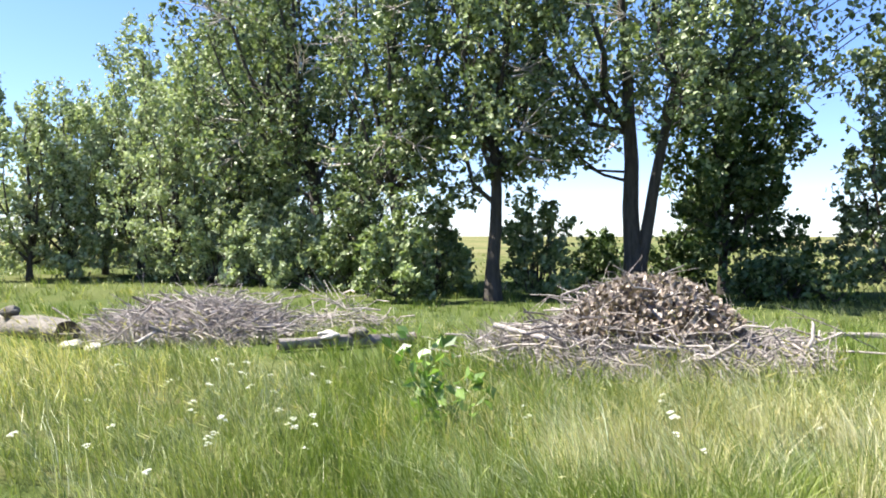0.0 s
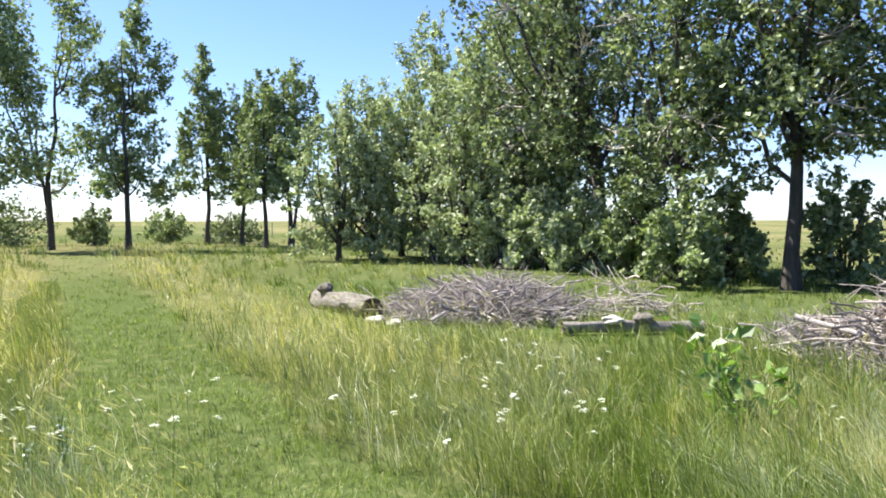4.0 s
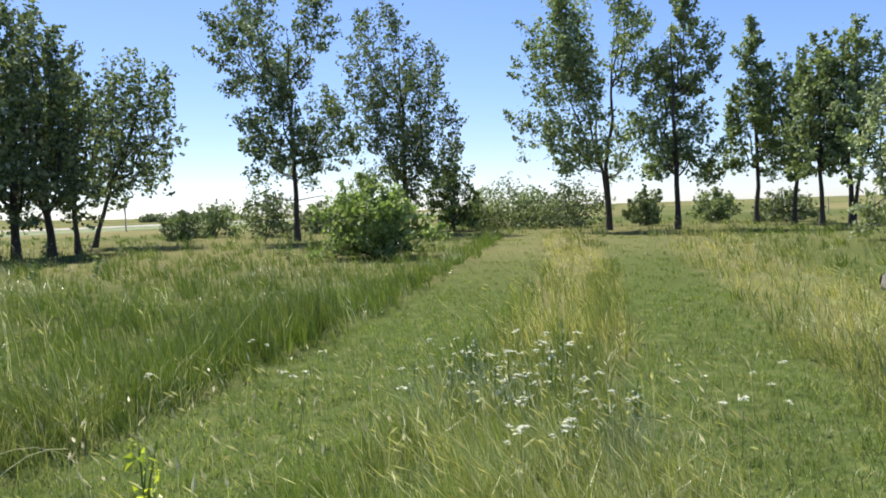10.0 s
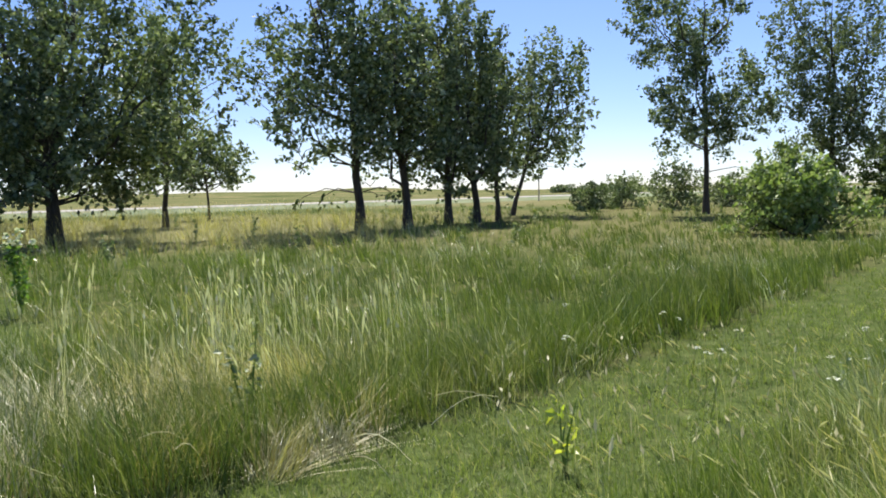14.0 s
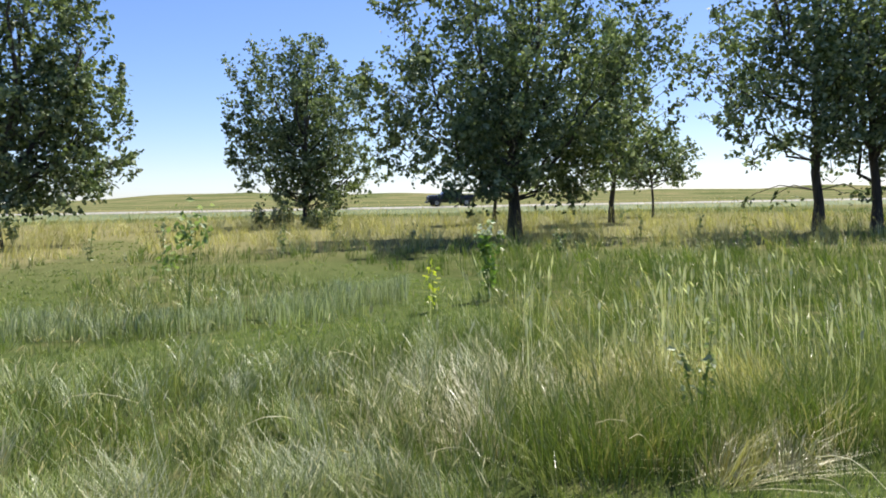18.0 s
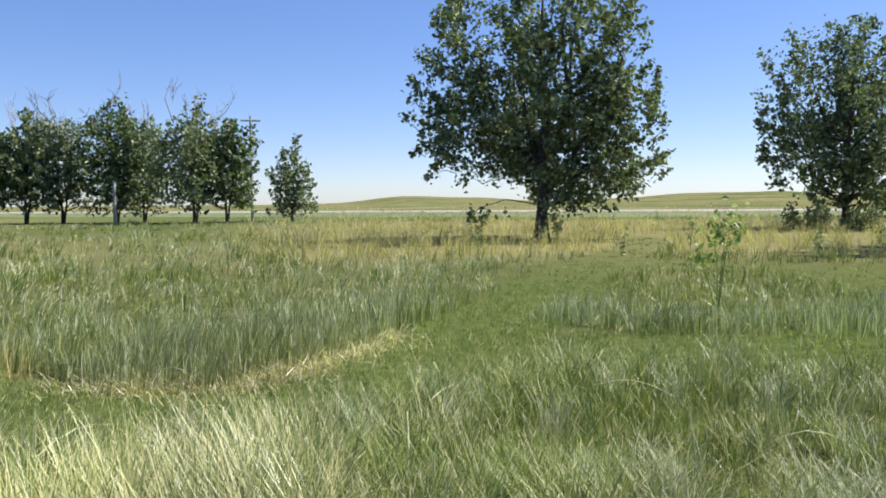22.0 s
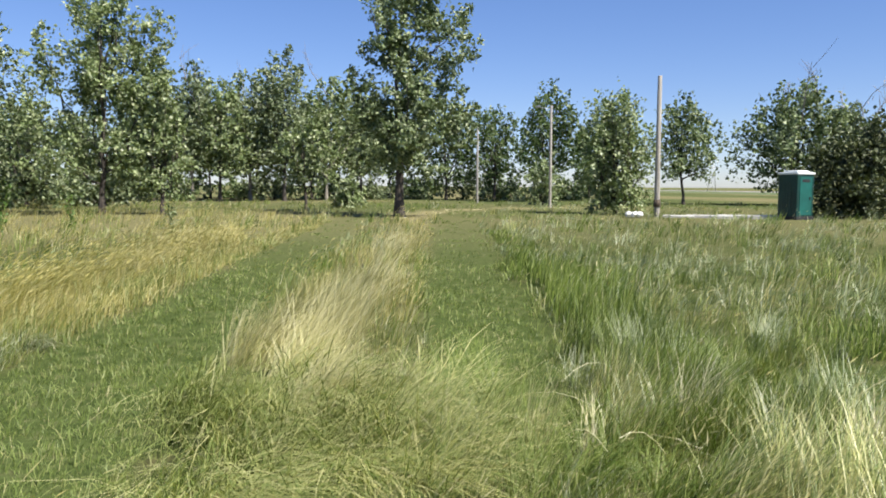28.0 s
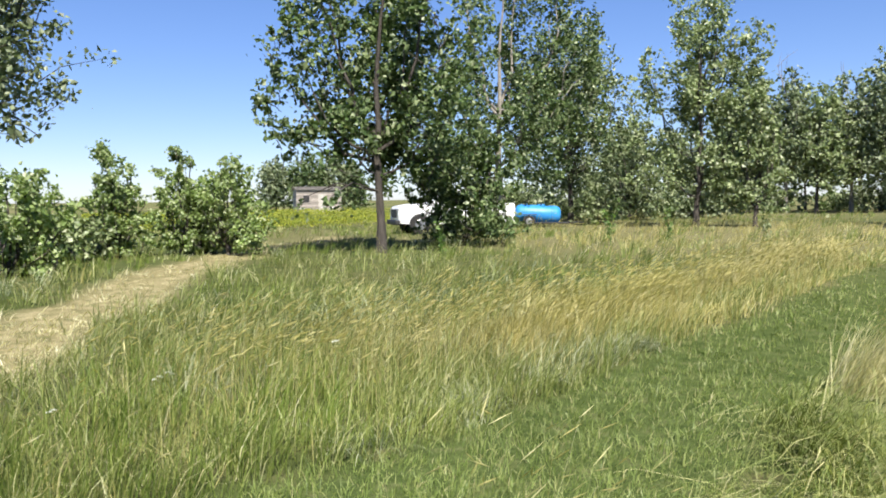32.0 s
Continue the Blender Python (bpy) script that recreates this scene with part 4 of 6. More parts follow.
def tree(name, label, bearing, distance, high, wide, bare, seed, leaf=POPLAR, count=6000, size=0.16, stems=1, lean=0.0, trunk=0.0, full=0.5,
         bark=BARK, dead=0, category="tree", limbs=0, clump=1.0, bare_twigs=0, tops=None, fork=0.0, hang=0):
    """A trunk or several, limbs that sweep up into plumes, and sprays of single leaves on the plumes.
    bare: metres below the crown; full: how wide the crown stays towards its top; tops: (across, top, width, foot) of the plumes of a crown
    with a shape of its own; fork: metres by which a second trunk leans aside; hang: limbs that droop below the crown."""
    g = np.random.default_rng(seed)
    px, py = polar(bearing, distance)
    ob = thing(name, label, category, px, py, float(land(np.array([px]), np.array([py]))[0]), bearing)
    shrub = category == "bush"
    r0 = trunk or 0.009 * high + 0.035
    if tops:
        plumes = []
        spread = max(abs(c[0]) for c in tops) or 1.0
        for dx, top, w, foot in tops:
            deep = math.sqrt(max(0.0, 1 - (dx / spread) ** 2)) * spread * 0.75
            plumes.append((dx, g.uniform(-deep, deep), top, foot, w))
            plumes.append((dx * 0.85 + g.normal(0, 0.12 * w), g.uniform(-deep, deep), foot + (top - foot) * g.uniform(0.7, 0.93), foot + 0.2, w * 0.85))
        high = max(c[1] for c in tops)
    else:
        plumes = column_plan(g, high, wide, bare, full, limbs or int(6 + 1.25 * wide), shrub)
        plumes = [(dx + lean * (top / high) ** 1.3, dy, top, foot, w) for dx, dy, top, foot, w in plumes]
    axes = []
    for k in range(stems):
        aside = lean if not tops else 0.0
        if shrub:
            aside += 0.25 * wide * math.cos(2.4 * k)
        elif stems > 1:
            aside += (fork or 0.22 * wide) * (1 if k % 2 else -0.25)
        tall = high * (0.84 if k == 0 else 0.74)
        u = np.linspace(0, 1, 10)
        line = np.stack([aside * u ** 1.15 + (0.07 * k if not shrub else 0), 0.12 * k * u, tall * u - 0.1], 1)
        line[2:, :2] += np.cumsum(g.normal(0, 0.007 * high, (8, 2)), 0)
        rad = r0 * (0.72 if k else 1.0) * (1 - u) ** 0.85 + 0.012
        rad[0] *= 1.4
        axes.append((line, rad))
    boughs, twigs, centres, dirs, spans = [], [], [], [], []
    fine = distance < 40
    for dx, dy, top, foot, w in plumes:
        gap = [abs(np.interp(foot, a[0][:, 2], a[0][:, 0]) - dx) for a in axes]
        line, _ = axes[int(np.argmin(gap))]
        far = math.hypot(dx - np.interp(foot, line[:, 2], line[:, 0]), dy)
        z0 = max(0.10 if shrub else 0.8 * bare, min(foot - 0.15 * far + 0.12 * (top - foot), 0.62 * high))
        root = np.array([np.interp(z0, line[:, 2], line[:, c]) for c in range(3)])
        tip = np.array([dx + g.normal(0, 0.1 * w), dy + g.normal(0, 0.1 * w), top * (0.78 if shrub else 0.94)])
        u = np.linspace(0, 1, 7)
        bough = np.stack([root[0] + (tip[0] - root[0]) * u ** 0.62, root[1] + (tip[1] - root[1]) * u ** 0.62, root[2] + (tip[2] - root[2]) * u ** 1.25], 1)
        bough[1:-1] += g.normal(0, 0.018 * (tip[2] - root[2] + far), (5, 3))
        thick = max(0.014, min(r0 * 0.5, 0.012 * (tip[2] - root[2]) + 0.01))
        boughs.append((bough, thick * (1 - u) ** 0.8 + 0.006))
        tall = max(top - foot, 0.3)
        sway = g.normal(0, 0.10 * w + 0.05, 2)
        n = int(np.clip(tall * (0.6 + w * 0.9) * 1.5, 5, 30))
        for j in range(n):
            t = ((j + g.uniform()) / n) ** 0.9
            z = foot + tall * t
            girth = 0.5 * w * ((0.72 + 0.28 * min(1, t / 0.3)) if t < 0.45 else max(0.10, (1 - (t - 0.45) / 0.55)) ** 0.55)
            q = g.uniform(0, 2 * np.pi)
            r = girth * math.sqrt(g.uniform(0.08, 1.0))
            core = np.array([dx, dy]) * (1.0 + 0.10 * (t - 0.3)) + sway * (t - 0.5)
            at = np.array([core[0] + r * math.cos(q), core[1] + r * math.sin(q), z])
            way_out = np.array([math.cos(q) * 0.75, math.sin(q) * 0.75, -0.15 + 1.25 * t]) + g.normal(0, 0.28, 3)
            way_out /= np.linalg.norm(way_out)
            span = clump * (0.22 + 0.18 * w) * g.uniform(0.45, 1.4)
            centres.append(at); dirs.append(way_out); spans.append(span)
            if fine:
                hold = np.array([core[0], core[1], max(z - 0.5 * r - 0.15, bough[0, 2] * 0.9)])
                twigs.append((np.array([hold, (hold + at) / 2 + g.normal(0, 0.05, 3), at + way_out * span * (0.0 if shrub else 0.6)]), np.array([0.017, 0.012, 0.005]) * (0.8 + distance / 60)))
    for k in range(hang):
        q = g.uniform(0, 2 * np.pi) if k % 2 else math.pi + g.normal(0, 0.4)
        line, _ = axes[0]
        root = np.array([np.interp(bare * 0.95, line[:, 2], line[:, c]) for c in range(3)])
        out = np.array([math.cos(q), math.sin(q), 0.0]) * wide * g.uniform(0.22, 0.42)
        bough = np.array([root, root + out * 0.5 + [0, 0, 0.25], root + out * 0.85 + [0, 0, -0.1], root + out + [0, 0, -0.30 * bare]])
        boughs.append((bough, np.array([0.03, 0.022, 0.014, 0.006])))
        for j in range(3):
            centres.append(bough[2] + (bough[3] - bough[2]) * g.uniform(0, 1.2) + g.normal(0, 0.12, 3)); dirs.append(out / np.linalg.norm(out) * 0.6 - np.array([0, 0, 0.8])); spans.append(0.22)
    withered = []
    for k in range(dead):
        dry = []
        z = high * g.uniform(0.6, 0.88)
        at = np.array([np.interp(z, axes[0][0][:, 2], axes[0][0][:, c]) for c in range(3)]) + g.normal(0, 0.13 * wide, 3) * [1, 1, 0]
        ln = high * g.uniform(0.2, 0.38)
        end = at + np.array([g.normal(0, 0.45), g.normal(0, 0.45), 1.0]) * ln + g.normal(0, 0.1 * ln, 3)
        bend = (at + end) / 2 + g.normal(0, 0.08 * ln, 3)
        dry.append((np.array([at, bend, end]), np.array([0.055, 0.036, 0.012])))
        for _ in range(9):
            start = at + (end - at) * g.uniform(0.35, 0.95)
            stop = start + g.normal(0, 0.15 * ln, 3) + [0, 0, 0.2 * ln]
            dry.append((np.array([start, (start + stop) / 2 + g.normal(0, 0.03 * ln, 3), stop]), np.array([0.026, 0.018, 0.008])))
        withered.append(dry)
    v, f = tubes(axes, 9)
    part("trunk", mesh_of("trunk", v, f, bark, True), bark, ob)
    v, f = tubes(boughs, 5)
    if twigs:
        v2, f2 = tubes(twigs, 3)
        v, f = np.concatenate([v, v2]), np.concatenate([f, f2 + len(v)])
    tagged(part("branchwork", mesh_of("branchwork", v, f, bark, True), bark, ob), kind="stuff")
    for dry in withered:
        v, f = tubes(dry, 5)
        part("dead_branch", mesh_of("dead_branch", v, f, DEAD, True), DEAD, ob, "bare bleached dead branches")
    if bare_twigs:
        dry = []
        for b in range(bare_twigs):
            z, q = high * g.uniform(0.3, 0.75), g.uniform(0, 2 * np.pi)
            out = np.array([math.cos(q), math.sin(q), 0.0])
            at = np.array([np.interp(z, axes[0][0][:, 2], axes[0][0][:, c]) for c in range(3)]) + out * wide * 0.27
            end = at + (out + g.normal(0, 0.5, 3) * [1, 1, 0.5]) * wide * g.uniform(0.13, 0.21)
            mid = (at + end) / 2 + g.normal(0, 0.1, 3)
            dry.append((np.array([at, mid, end]), np.array([0.030, 0.022, 0.009])))
            for _ in range(6):
                tip = mid + (end - at) * g.uniform(0.2, 0.6) + g.normal(0, 0.3, 3)
                dry.append((np.array([mid, (mid + tip) / 2 + g.normal(0, 0.05, 3), tip]), np.array([0.017, 0.013, 0.006])))
        v, f = tubes(dry, 4)
        tagged(part("dead_wood", mesh_of("dead_wood", v, f, DEAD, True), DEAD, ob, "bare bleached dead twigs"), kind="stuff")
    centres, dirs, spans = np.array(centres), np.array(dirs), np.array(spans)
    n = int(count * LEAF_SHARE)
    w = spans ** 1.5 * g.uniform(0.35, 1.6, len(spans))
    pick = g.choice(len(centres), n, p=w / w.sum())
    along = g.uniform(-0.55, 1.0, n)
    off = g.normal(0, 1, (n, 3))
    off *= (0.40 * (1.0 - 0.55 * np.abs(along)) * g.uniform(0.4, 1.0, n) * spans[pick])[:, None]
    at = centres[pick] + dirs[pick] * (along * spans[pick])[:, None] + off
    inner = g.uniform(0, 1, n) < 0.28
    at[inner, :2] *= g.uniform(0.35, 0.95, (inner.sum(), 1))
    at[:, 2] = np.maximum(at[:, 2], 0.12)
    v, f = leaves(g, at, size * LEAF_GROWTH, 0.12)
    part("crown", mesh_of("crown", v, f, leaf), leaf, ob)
    return ob


LEAF_SHARE, LEAF_GROWTH = 1.15, 1.38


def bush(label, bearing, distance, high, wide, seed, leaf=YOUNG, count=2200, size=0.12, name="bush", **kw):
    kw.setdefault("limbs", int(8 + 1.5 * wide))
    return tree(name, label, bearing, distance, high, wide, 0.08, seed, leaf, count, size, stems=3, trunk=0.035, full=0.42, category="bush", **kw)

# the grove beside the brush piles
tree("cottonwood", "tall cottonwood with forked grey trunk behind the brush pile", -13.2, 21, 12.5, 6.0, 2.6, 1, count=15000, size=0.12, stems=2, trunk=0.24, bare_twigs=14, fork=1.3, tops=[(-3.4, 10, 2.6, 4), (-1.6, 12, 2.8, 3.6), (0.4, 13, 3, 4.4), (2, 12.5, 2.8, 4.6), (3.8, 11, 2.6, 4.6), (4.6, 8.6, 2, 5), (-2.4, 6, 2.4, 3.2), (1, 7, 2.4, 4)])
tree("cottonwood", "slender cottonwood with a straight dark trunk", -3.5, 20.5, 10.5, 4.4, 2.3, 2, count=9000, size=0.12, trunk=0.18, bare_twigs=12)
tree("cottonwood", "slender cottonwood with low leafy limbs", 3.0, 22, 11.5, 4.4, 1.8, 3, count=9000, size=0.12, trunk=0.18, bare_twigs=16)
tree("cottonwood", "broad leaning cottonwood with dead inner twigs", 8.5, 27, 13.5, 7.4, 2.2, 4, count=14000, size=0.13, lean=-1.8, trunk=0.25, bare_twigs=30)
tree("cottonwood", "cottonwood behind the row of young poplars", 14.1, 35, 13.0, 5.6, 1.4, 5, count=9000, size=0.14)
tree("cottonwood", "dark leafy tree with foliage down to the grass", -19.0, 24, 9.8, 4.6, 0.9, 6, leaf=DARK, count=15000, size=0.13, tops=[(-1, 8, 1.9, 1.4), (0.5, 8.8, 2.0, 1), (1.5, 7.2, 1.4, 1.2), (0, 5, 1.9, 0.8), (1.1, 4, 1.4, 0.8), (-1.1, 4, 1.4, 1.2)])
tree("cottonwood", "leafy tree at the edge of the grove", -29.6, 23, 7.2, 3.8, 0.2, 7, leaf=POPLAR, count=6000, size=0.13)
tree("young_poplar", "young light green poplar leafy to the ground", 27.0, 33, 7.0, 3.8, 0.3, 8, leaf=SILKY, count=8201, size=0.115)
tree("young_poplar", "young light green poplar leafy to the ground", 24.7, 34, 7.4, 4.0, 0.3, 9, leaf=SILKY, count=8201, size=0.115)
tree("young_poplar", "young poplar in a dense row", 22.6, 36, 8.4, 4.0, 0.4, 10, leaf=SILKY, count=8201, size=0.115)
tree("young_poplar", "tall pointed young poplar", 20.4, 34, 10.8, 4.2, 0.4, 11, leaf=SILKY, count=11846, size=0.115, full=0.4)
tree("young_poplar", "young poplar with pale leaves", 18.3, 30, 8.0, 4.2, 0.3, 12, leaf=SILKY, count=10023, size=0.115)
tree("young_poplar", "young poplar with pale leaves", 16.0, 31, 8.8, 4.2, 0.3, 13, leaf=SILKY, count=10023, size=0.115)
tree("young_poplar", "young poplar beside the old trunks", 11.4, 30, 8.0, 4.2, 0.3, 14, leaf=SILKY, count=9112, size=0.115)
tree("young_poplar", "young poplar leafy to the grass", 13.6, 29, 5.0, 3.6, 0.2, 15, leaf=SILKY, count=4000, size=0.12)
tree("young_poplar", "low leafy growth between the old trunks", 6.0, 25, 5.5, 3.4, 0.2, 16, leaf=POPLAR, count=4000, size=0.12)
bush("light green bush under the trees", -6.6, 22, 2.9, 2.1, 20)
bush("leafy green bush under the trees", 0.6, 23, 2.4, 2.0, 21, YOUNG, 3000)
bush("leafy green bush under the trees", 6.2, 24, 2.6, 2.2, 22, YOUNG, 3200)
bush("dark bush beside the big trunk", -11.0, 26, 1.9, 1.8, 23, DARK)
bush("low dark shrub at the field's edge", -23.0, 22, 1.2, 3.2, 24, DARK)
bush("dark bush under the trees", -16.4, 25, 1.8, 2.0, 25, DARK)
bush("leafy green bush under the trees", 3.2, 20, 2.4, 1.8, 26, YOUNG, 2600)
bush("low pale green growth in front of the trunks", 9.9, 25, 2.6, 2.0, 27, SILKY, 3200)
bush("low pale green growth in front of the trunks", 12.6, 27, 3.0, 2.2, 28, SILKY, 3200)
bush("pale green growth at the edge of the grove", 15.6, 28, 3.0, 2.4, 29, SILKY, 3000)

# poplars at the end of the lane
tree("poplar", "airy poplar with two tops", 45.5, 50, 14.0, 8.6, 2.6, 30, leaf=YOUNG, count=12180, size=0.16, stems=2, fork=-1.6, tops=[(-2.8, 14.1, 3.4, 7.5), (-4.6, 12.6, 1.9, 8.5), (1.3, 14.4, 2.4, 8), (2.3, 13, 1.6, 9), (-5.0, 7.4, 1.9, 4.6), (-1.6, 11, 3.6, 3.2), (1.6, 6.6, 2.6, 3), (-3, 6.6, 2.6, 3.6)])
tree("poplar", "slim upright poplar with an airy crown", 40.9, 48, 13.6, 4.4, 2.4, 31, leaf=YOUNG, count=8700, size=0.16, tops=[(0.6, 14, 2.4, 7), (1.8, 11.2, 1.5, 7.2), (-0.8, 10.4, 2.2, 3.4), (1.2, 7, 2.4, 2.6), (-1.2, 6.4, 1.8, 2.8)])
tree("poplar", "slim upright poplar with an airy crown", 35.9, 56, 12.4, 3.6, 2.6, 32, leaf=YOUNG, count=7600, size=0.16, tops=[(-0.2, 13.2, 2.2, 6), (-0.9, 8.2, 1.9, 3), (0.8, 9.4, 1.9, 3.2)])
tree("poplar", "small slim poplar among taller ones", 33.6, 54, 11.0, 3.8, 2.4, 33, leaf=YOUNG, count=5220, size=0.16)
tree("poplar", "small slim poplar among taller ones", 32.0, 50, 10.8, 3.4, 2.4, 34, leaf=YOUNG, count=5220, size=0.16)
tree("poplar", "slim poplar with several thin trunks", 30.3, 50, 12.0, 4.6, 2.4, 35, leaf=YOUNG, count=7830, size=0.16, stems=2)
tree("poplar", "tall airy poplar with two tops", 67.3, 50, 14.6, 8.4, 2.6, 36, count=13050, size=0.16, tops=[(-2.3, 15.6, 3.2, 8.2), (-4, 13.6, 2.2, 9), (1.8, 15.4, 2.4, 11), (0, 12, 3.2, 4), (-2, 7.6, 2.6, 3.6), (2.7, 9, 2.4, 4.6), (1.2, 6.4, 2.2, 3.4), (3.4, 7, 1.6, 5)], hang=2)
tree("poplar", "broad poplar behind a round bush", 59.6, 54, 14.0, 7.2, 1.2, 37, leaf=GREY, count=12180, size=0.16, tops=[(-2.5, 14.9, 2.6, 8), (0, 14.2, 3.2, 5), (1.7, 12, 2.8, 3.6), (2.7, 9, 2.4, 3), (-1.8, 9, 3, 3), (0.2, 7, 3, 1.6), (-3.2, 11, 1.8, 7)])
tree("poplar", "small dark tree in the hedge", 56.3, 58, 5.4, 3.8, 0.4, 38, leaf=DARK, count=4350, size=0.16)
bush("big round light green bush standing in the meadow", 62.1, 28, 2.7, 4.0, 40, BRIGHT, 9000, 0.105, limbs=24)
for k, (b, dd, hh, ww) in enumerate(((52.5, 60, 3.3, 4.6), (48.4, 58, 3.2, 3.8), (43.0, 57, 2.5, 1.6), (38.7, 62, 2.5, 2.0), (34.1, 60, 2.2, 2.6), (69.4, 60, 3.5, 3.0),
                                     (72.8, 68, 3.0, 2.6), (65.7, 66, 2.6, 2.4), (50.4, 63, 2.8, 4.0), (54.8, 62, 2.6, 3.0), (63.5, 64, 2.4, 3.0), (75.0, 60, 1.9, 1.8))):
    bush("shaggy hedge bush at the end of the meadow", b, dd, hh, ww * 1.7, 50 + k, (YOUNG, GREY, POPLAR)[k % 3], 2400, 0.15, clump=1.1)

# trees between the meadow and the road
tree("cottonwood", "spreading cottonwood with a dark trunk", 91.1, 36, 12.8, 8.0, 1.7, 70, count=10500, size=0.16, trunk=0.2, tops=[(-1.6, 12.8, 3.2, 5.6), (0.6, 13.2, 3.2, 5), (-3.6, 9.6, 2.8, 4.6), (-4.8, 7.6, 1.6, 5.6), (-2.6, 6.4, 2.8, 2.8), (1.4, 9, 2.8, 3), (0, 7.6, 3, 2.8)], hang=3)
tree("cottonwood", "cottonwood in a dense clump", 87.8, 37, 11.4, 5.0, 1.7, 71, count=5500, size=0.16, trunk=0.2)
tree("cottonwood", "cottonwood in a dense clump", 84.9, 40, 12.2, 5.0, 1.4, 72, leaf=GREY, count=5500, size=0.16, trunk=0.18)
tree("cottonwood", "cottonwood in a dense clump", 82.9, 42, 11.8, 4.8, 1.3, 73, count=5500, size=0.17, trunk=0.18)
tree("cottonwood", "cottonwood in a dense clump", 81.4, 45, 10.8, 4.4, 1.6, 74, leaf=GREY, count=5000, size=0.17)
tree("cottonwood", "cottonwood leaning out of a clump", 80.4, 52, 11.4, 6.0, 2.4, 75, count=5500, size=0.18, lean=3.0, full=0.6)
tree("cottonwood", "small cottonwood with hanging outer limbs", 101.4, 62, 7.0, 6.8, 2.2, 76, count=3500, size=0.2)
tree("cottonwood", "big round-headed cottonwood with a dark trunk", 110.9, 34, 12.6, 11.2, 1.7, 77, leaf=POPLAR, count=27000, size=0.158, trunk=0.257, hang=2, tops=[(-5.8, 7.3, 2.0, 3.3), (-4.2, 10.1, 3.0, 2.6), (-1.9, 13.5, 3.7, 2.8), (0.7, 14.3, 3.7, 2.3), (3.0, 12.9, 3.5, 2.1), (5.1, 9.9, 3.3, 2.1), (0.0, 8.2, 3.5, 1.6), (-2.1, 5.8, 3.0, 1.6), (2.8, 5.8, 3.5, 1.5)])
tree("cottonwood", "cottonwood behind a bigger one", 112.3, 52, 9.0, 5.6, 2.0, 78, count=3500, size=0.18)
tree("cottonwood", "light cottonwood behind a bigger one", 104.2, 50, 13.6, 5.4, 2.4, 79, leaf=YOUNG, count=5500, size=0.18)
tree("cottonwood", "round cottonwood standing alone by the road", 125.6, 52, 12.0, 9.0, 0.9, 80, count=18500, size=0.172, tops=[(0.8, 12.1, 2.4, 5.5), (-1.0, 11.5, 2.6, 5), (-2.4, 11.2, 2.6, 4.5), (-3.6, 10.0, 2.4, 4), (2.2, 10.2, 2.6, 4), (3.2, 8.7, 2.2, 3), (4.1, 5.2, 1.8, 1.8), (-4.4, 7.2, 1.8, 3.6), (-3.9, 4.8, 1.7, 2.0), (0, 9, 3.4, 1.4), (-2, 6, 3.0, 1.2), (2.2, 6, 3.0, 1.0), (0.2, 4.6, 3.0, 0.7)])
for k, (b, hh) in enumerate(((128.6, 1.0), (127.6, 1.4), (126.8, 1.2), (124.8, 1.1), (124.1, 1.2), (125.3, 0.7))):
    bush("light green root sprouts at the foot of a cottonwood", b, 49 + 1.5 * math.sin(3 * k), hh, 1.1, 480 + k, YOUNG, 260, 0.14, name="sapling", limbs=7)
tree("cottonwood", "big round-headed cottonwood with drooping outer limbs", 145.0, 36, 12.5, 10.0, 1.6, 181, leaf=POPLAR, count=27000, size=0.162, trunk=0.267, hang=2, tops=[(-3.9, 11.8, 3.0, 2.9), (-1.4, 13.9, 3.5, 2.2), (1.4, 13.9, 3.5, 1.5), (3.4, 11.1, 2.6, 1.8), (4.8, 7.4, 1.7, 2.4), (-5.2, 7.2, 1.9, 3.8), (0.0, 9.3, 3.5, 1.5), (2.6, 7.0, 3.2, 1.5), (-2.8, 7.0, 3.5, 2.7)])

# the far shelter belt
for k, (b, dd, hh, ww) in enumerate(((181.5, 86, 9.6, 5.0), (179.2, 86, 10.2, 4.4), (177.1, 86, 10.8, 5.0), (173.9, 84, 11.6, 4.8), (172.2, 84, 10.0, 4.4), (169.0, 78, 11.0, 6.0), (166.9, 78, 9.6, 4.4))):
    tree("elm", "shelter belt tree with bare dead tops", b, dd, hh, ww * 1.45, 1.1, 90 + k, leaf=(DARK, POPLAR, GREY)[k % 3], count=4600, size=0.26, full=0.75, stems=2, dead=3 + k % 3)
tree("young_poplar", "young conical poplar standing alone", 162.5, 80, 8.0, 5.0, 0.5, 98, leaf=GREY, count=2600, size=0.24, full=0.25)
bush("wide dark juniper bush beside the toilet cabin", 186.2, 50, 5.2, 7.0, 99, JUNIPER, 13000, 0.17, clump=1.3, limbs=26)
tree("elm", "old elm with bare top twigs", 190.4, 82, 11.4, 10.5, 1.4, 100, leaf=POPLAR, full=0.7, count=7500, size=0.27, dead=4)
tree("elm", "old elm with dead branches", 187.0, 84, 9.6, 6.0, 1.5, 101, leaf=GREY, count=2500, size=0.27, dead=4)
tree("elm", "elm with an open crown", 197.3, 80, 10.6, 6.6, 2.2, 102, count=3000, size=0.26)
tree("young_poplar", "tall leafy poplar bush beside the pole", 201.8, 48, 7.4, 4.4, 0.2, 103, leaf=YOUNG, count=8000, size=0.15, limbs=44)
tree("elm", "dark elm of the shelter belt", 206.4, 86, 12.8, 7.4, 1.8, 104, leaf=DARK, count=4000, size=0.27)
tree("elm", "dark elm of the shelter belt", 203.6, 92, 9.4, 5.0, 1.5, 105, leaf=DARK, count=2200, size=0.27)
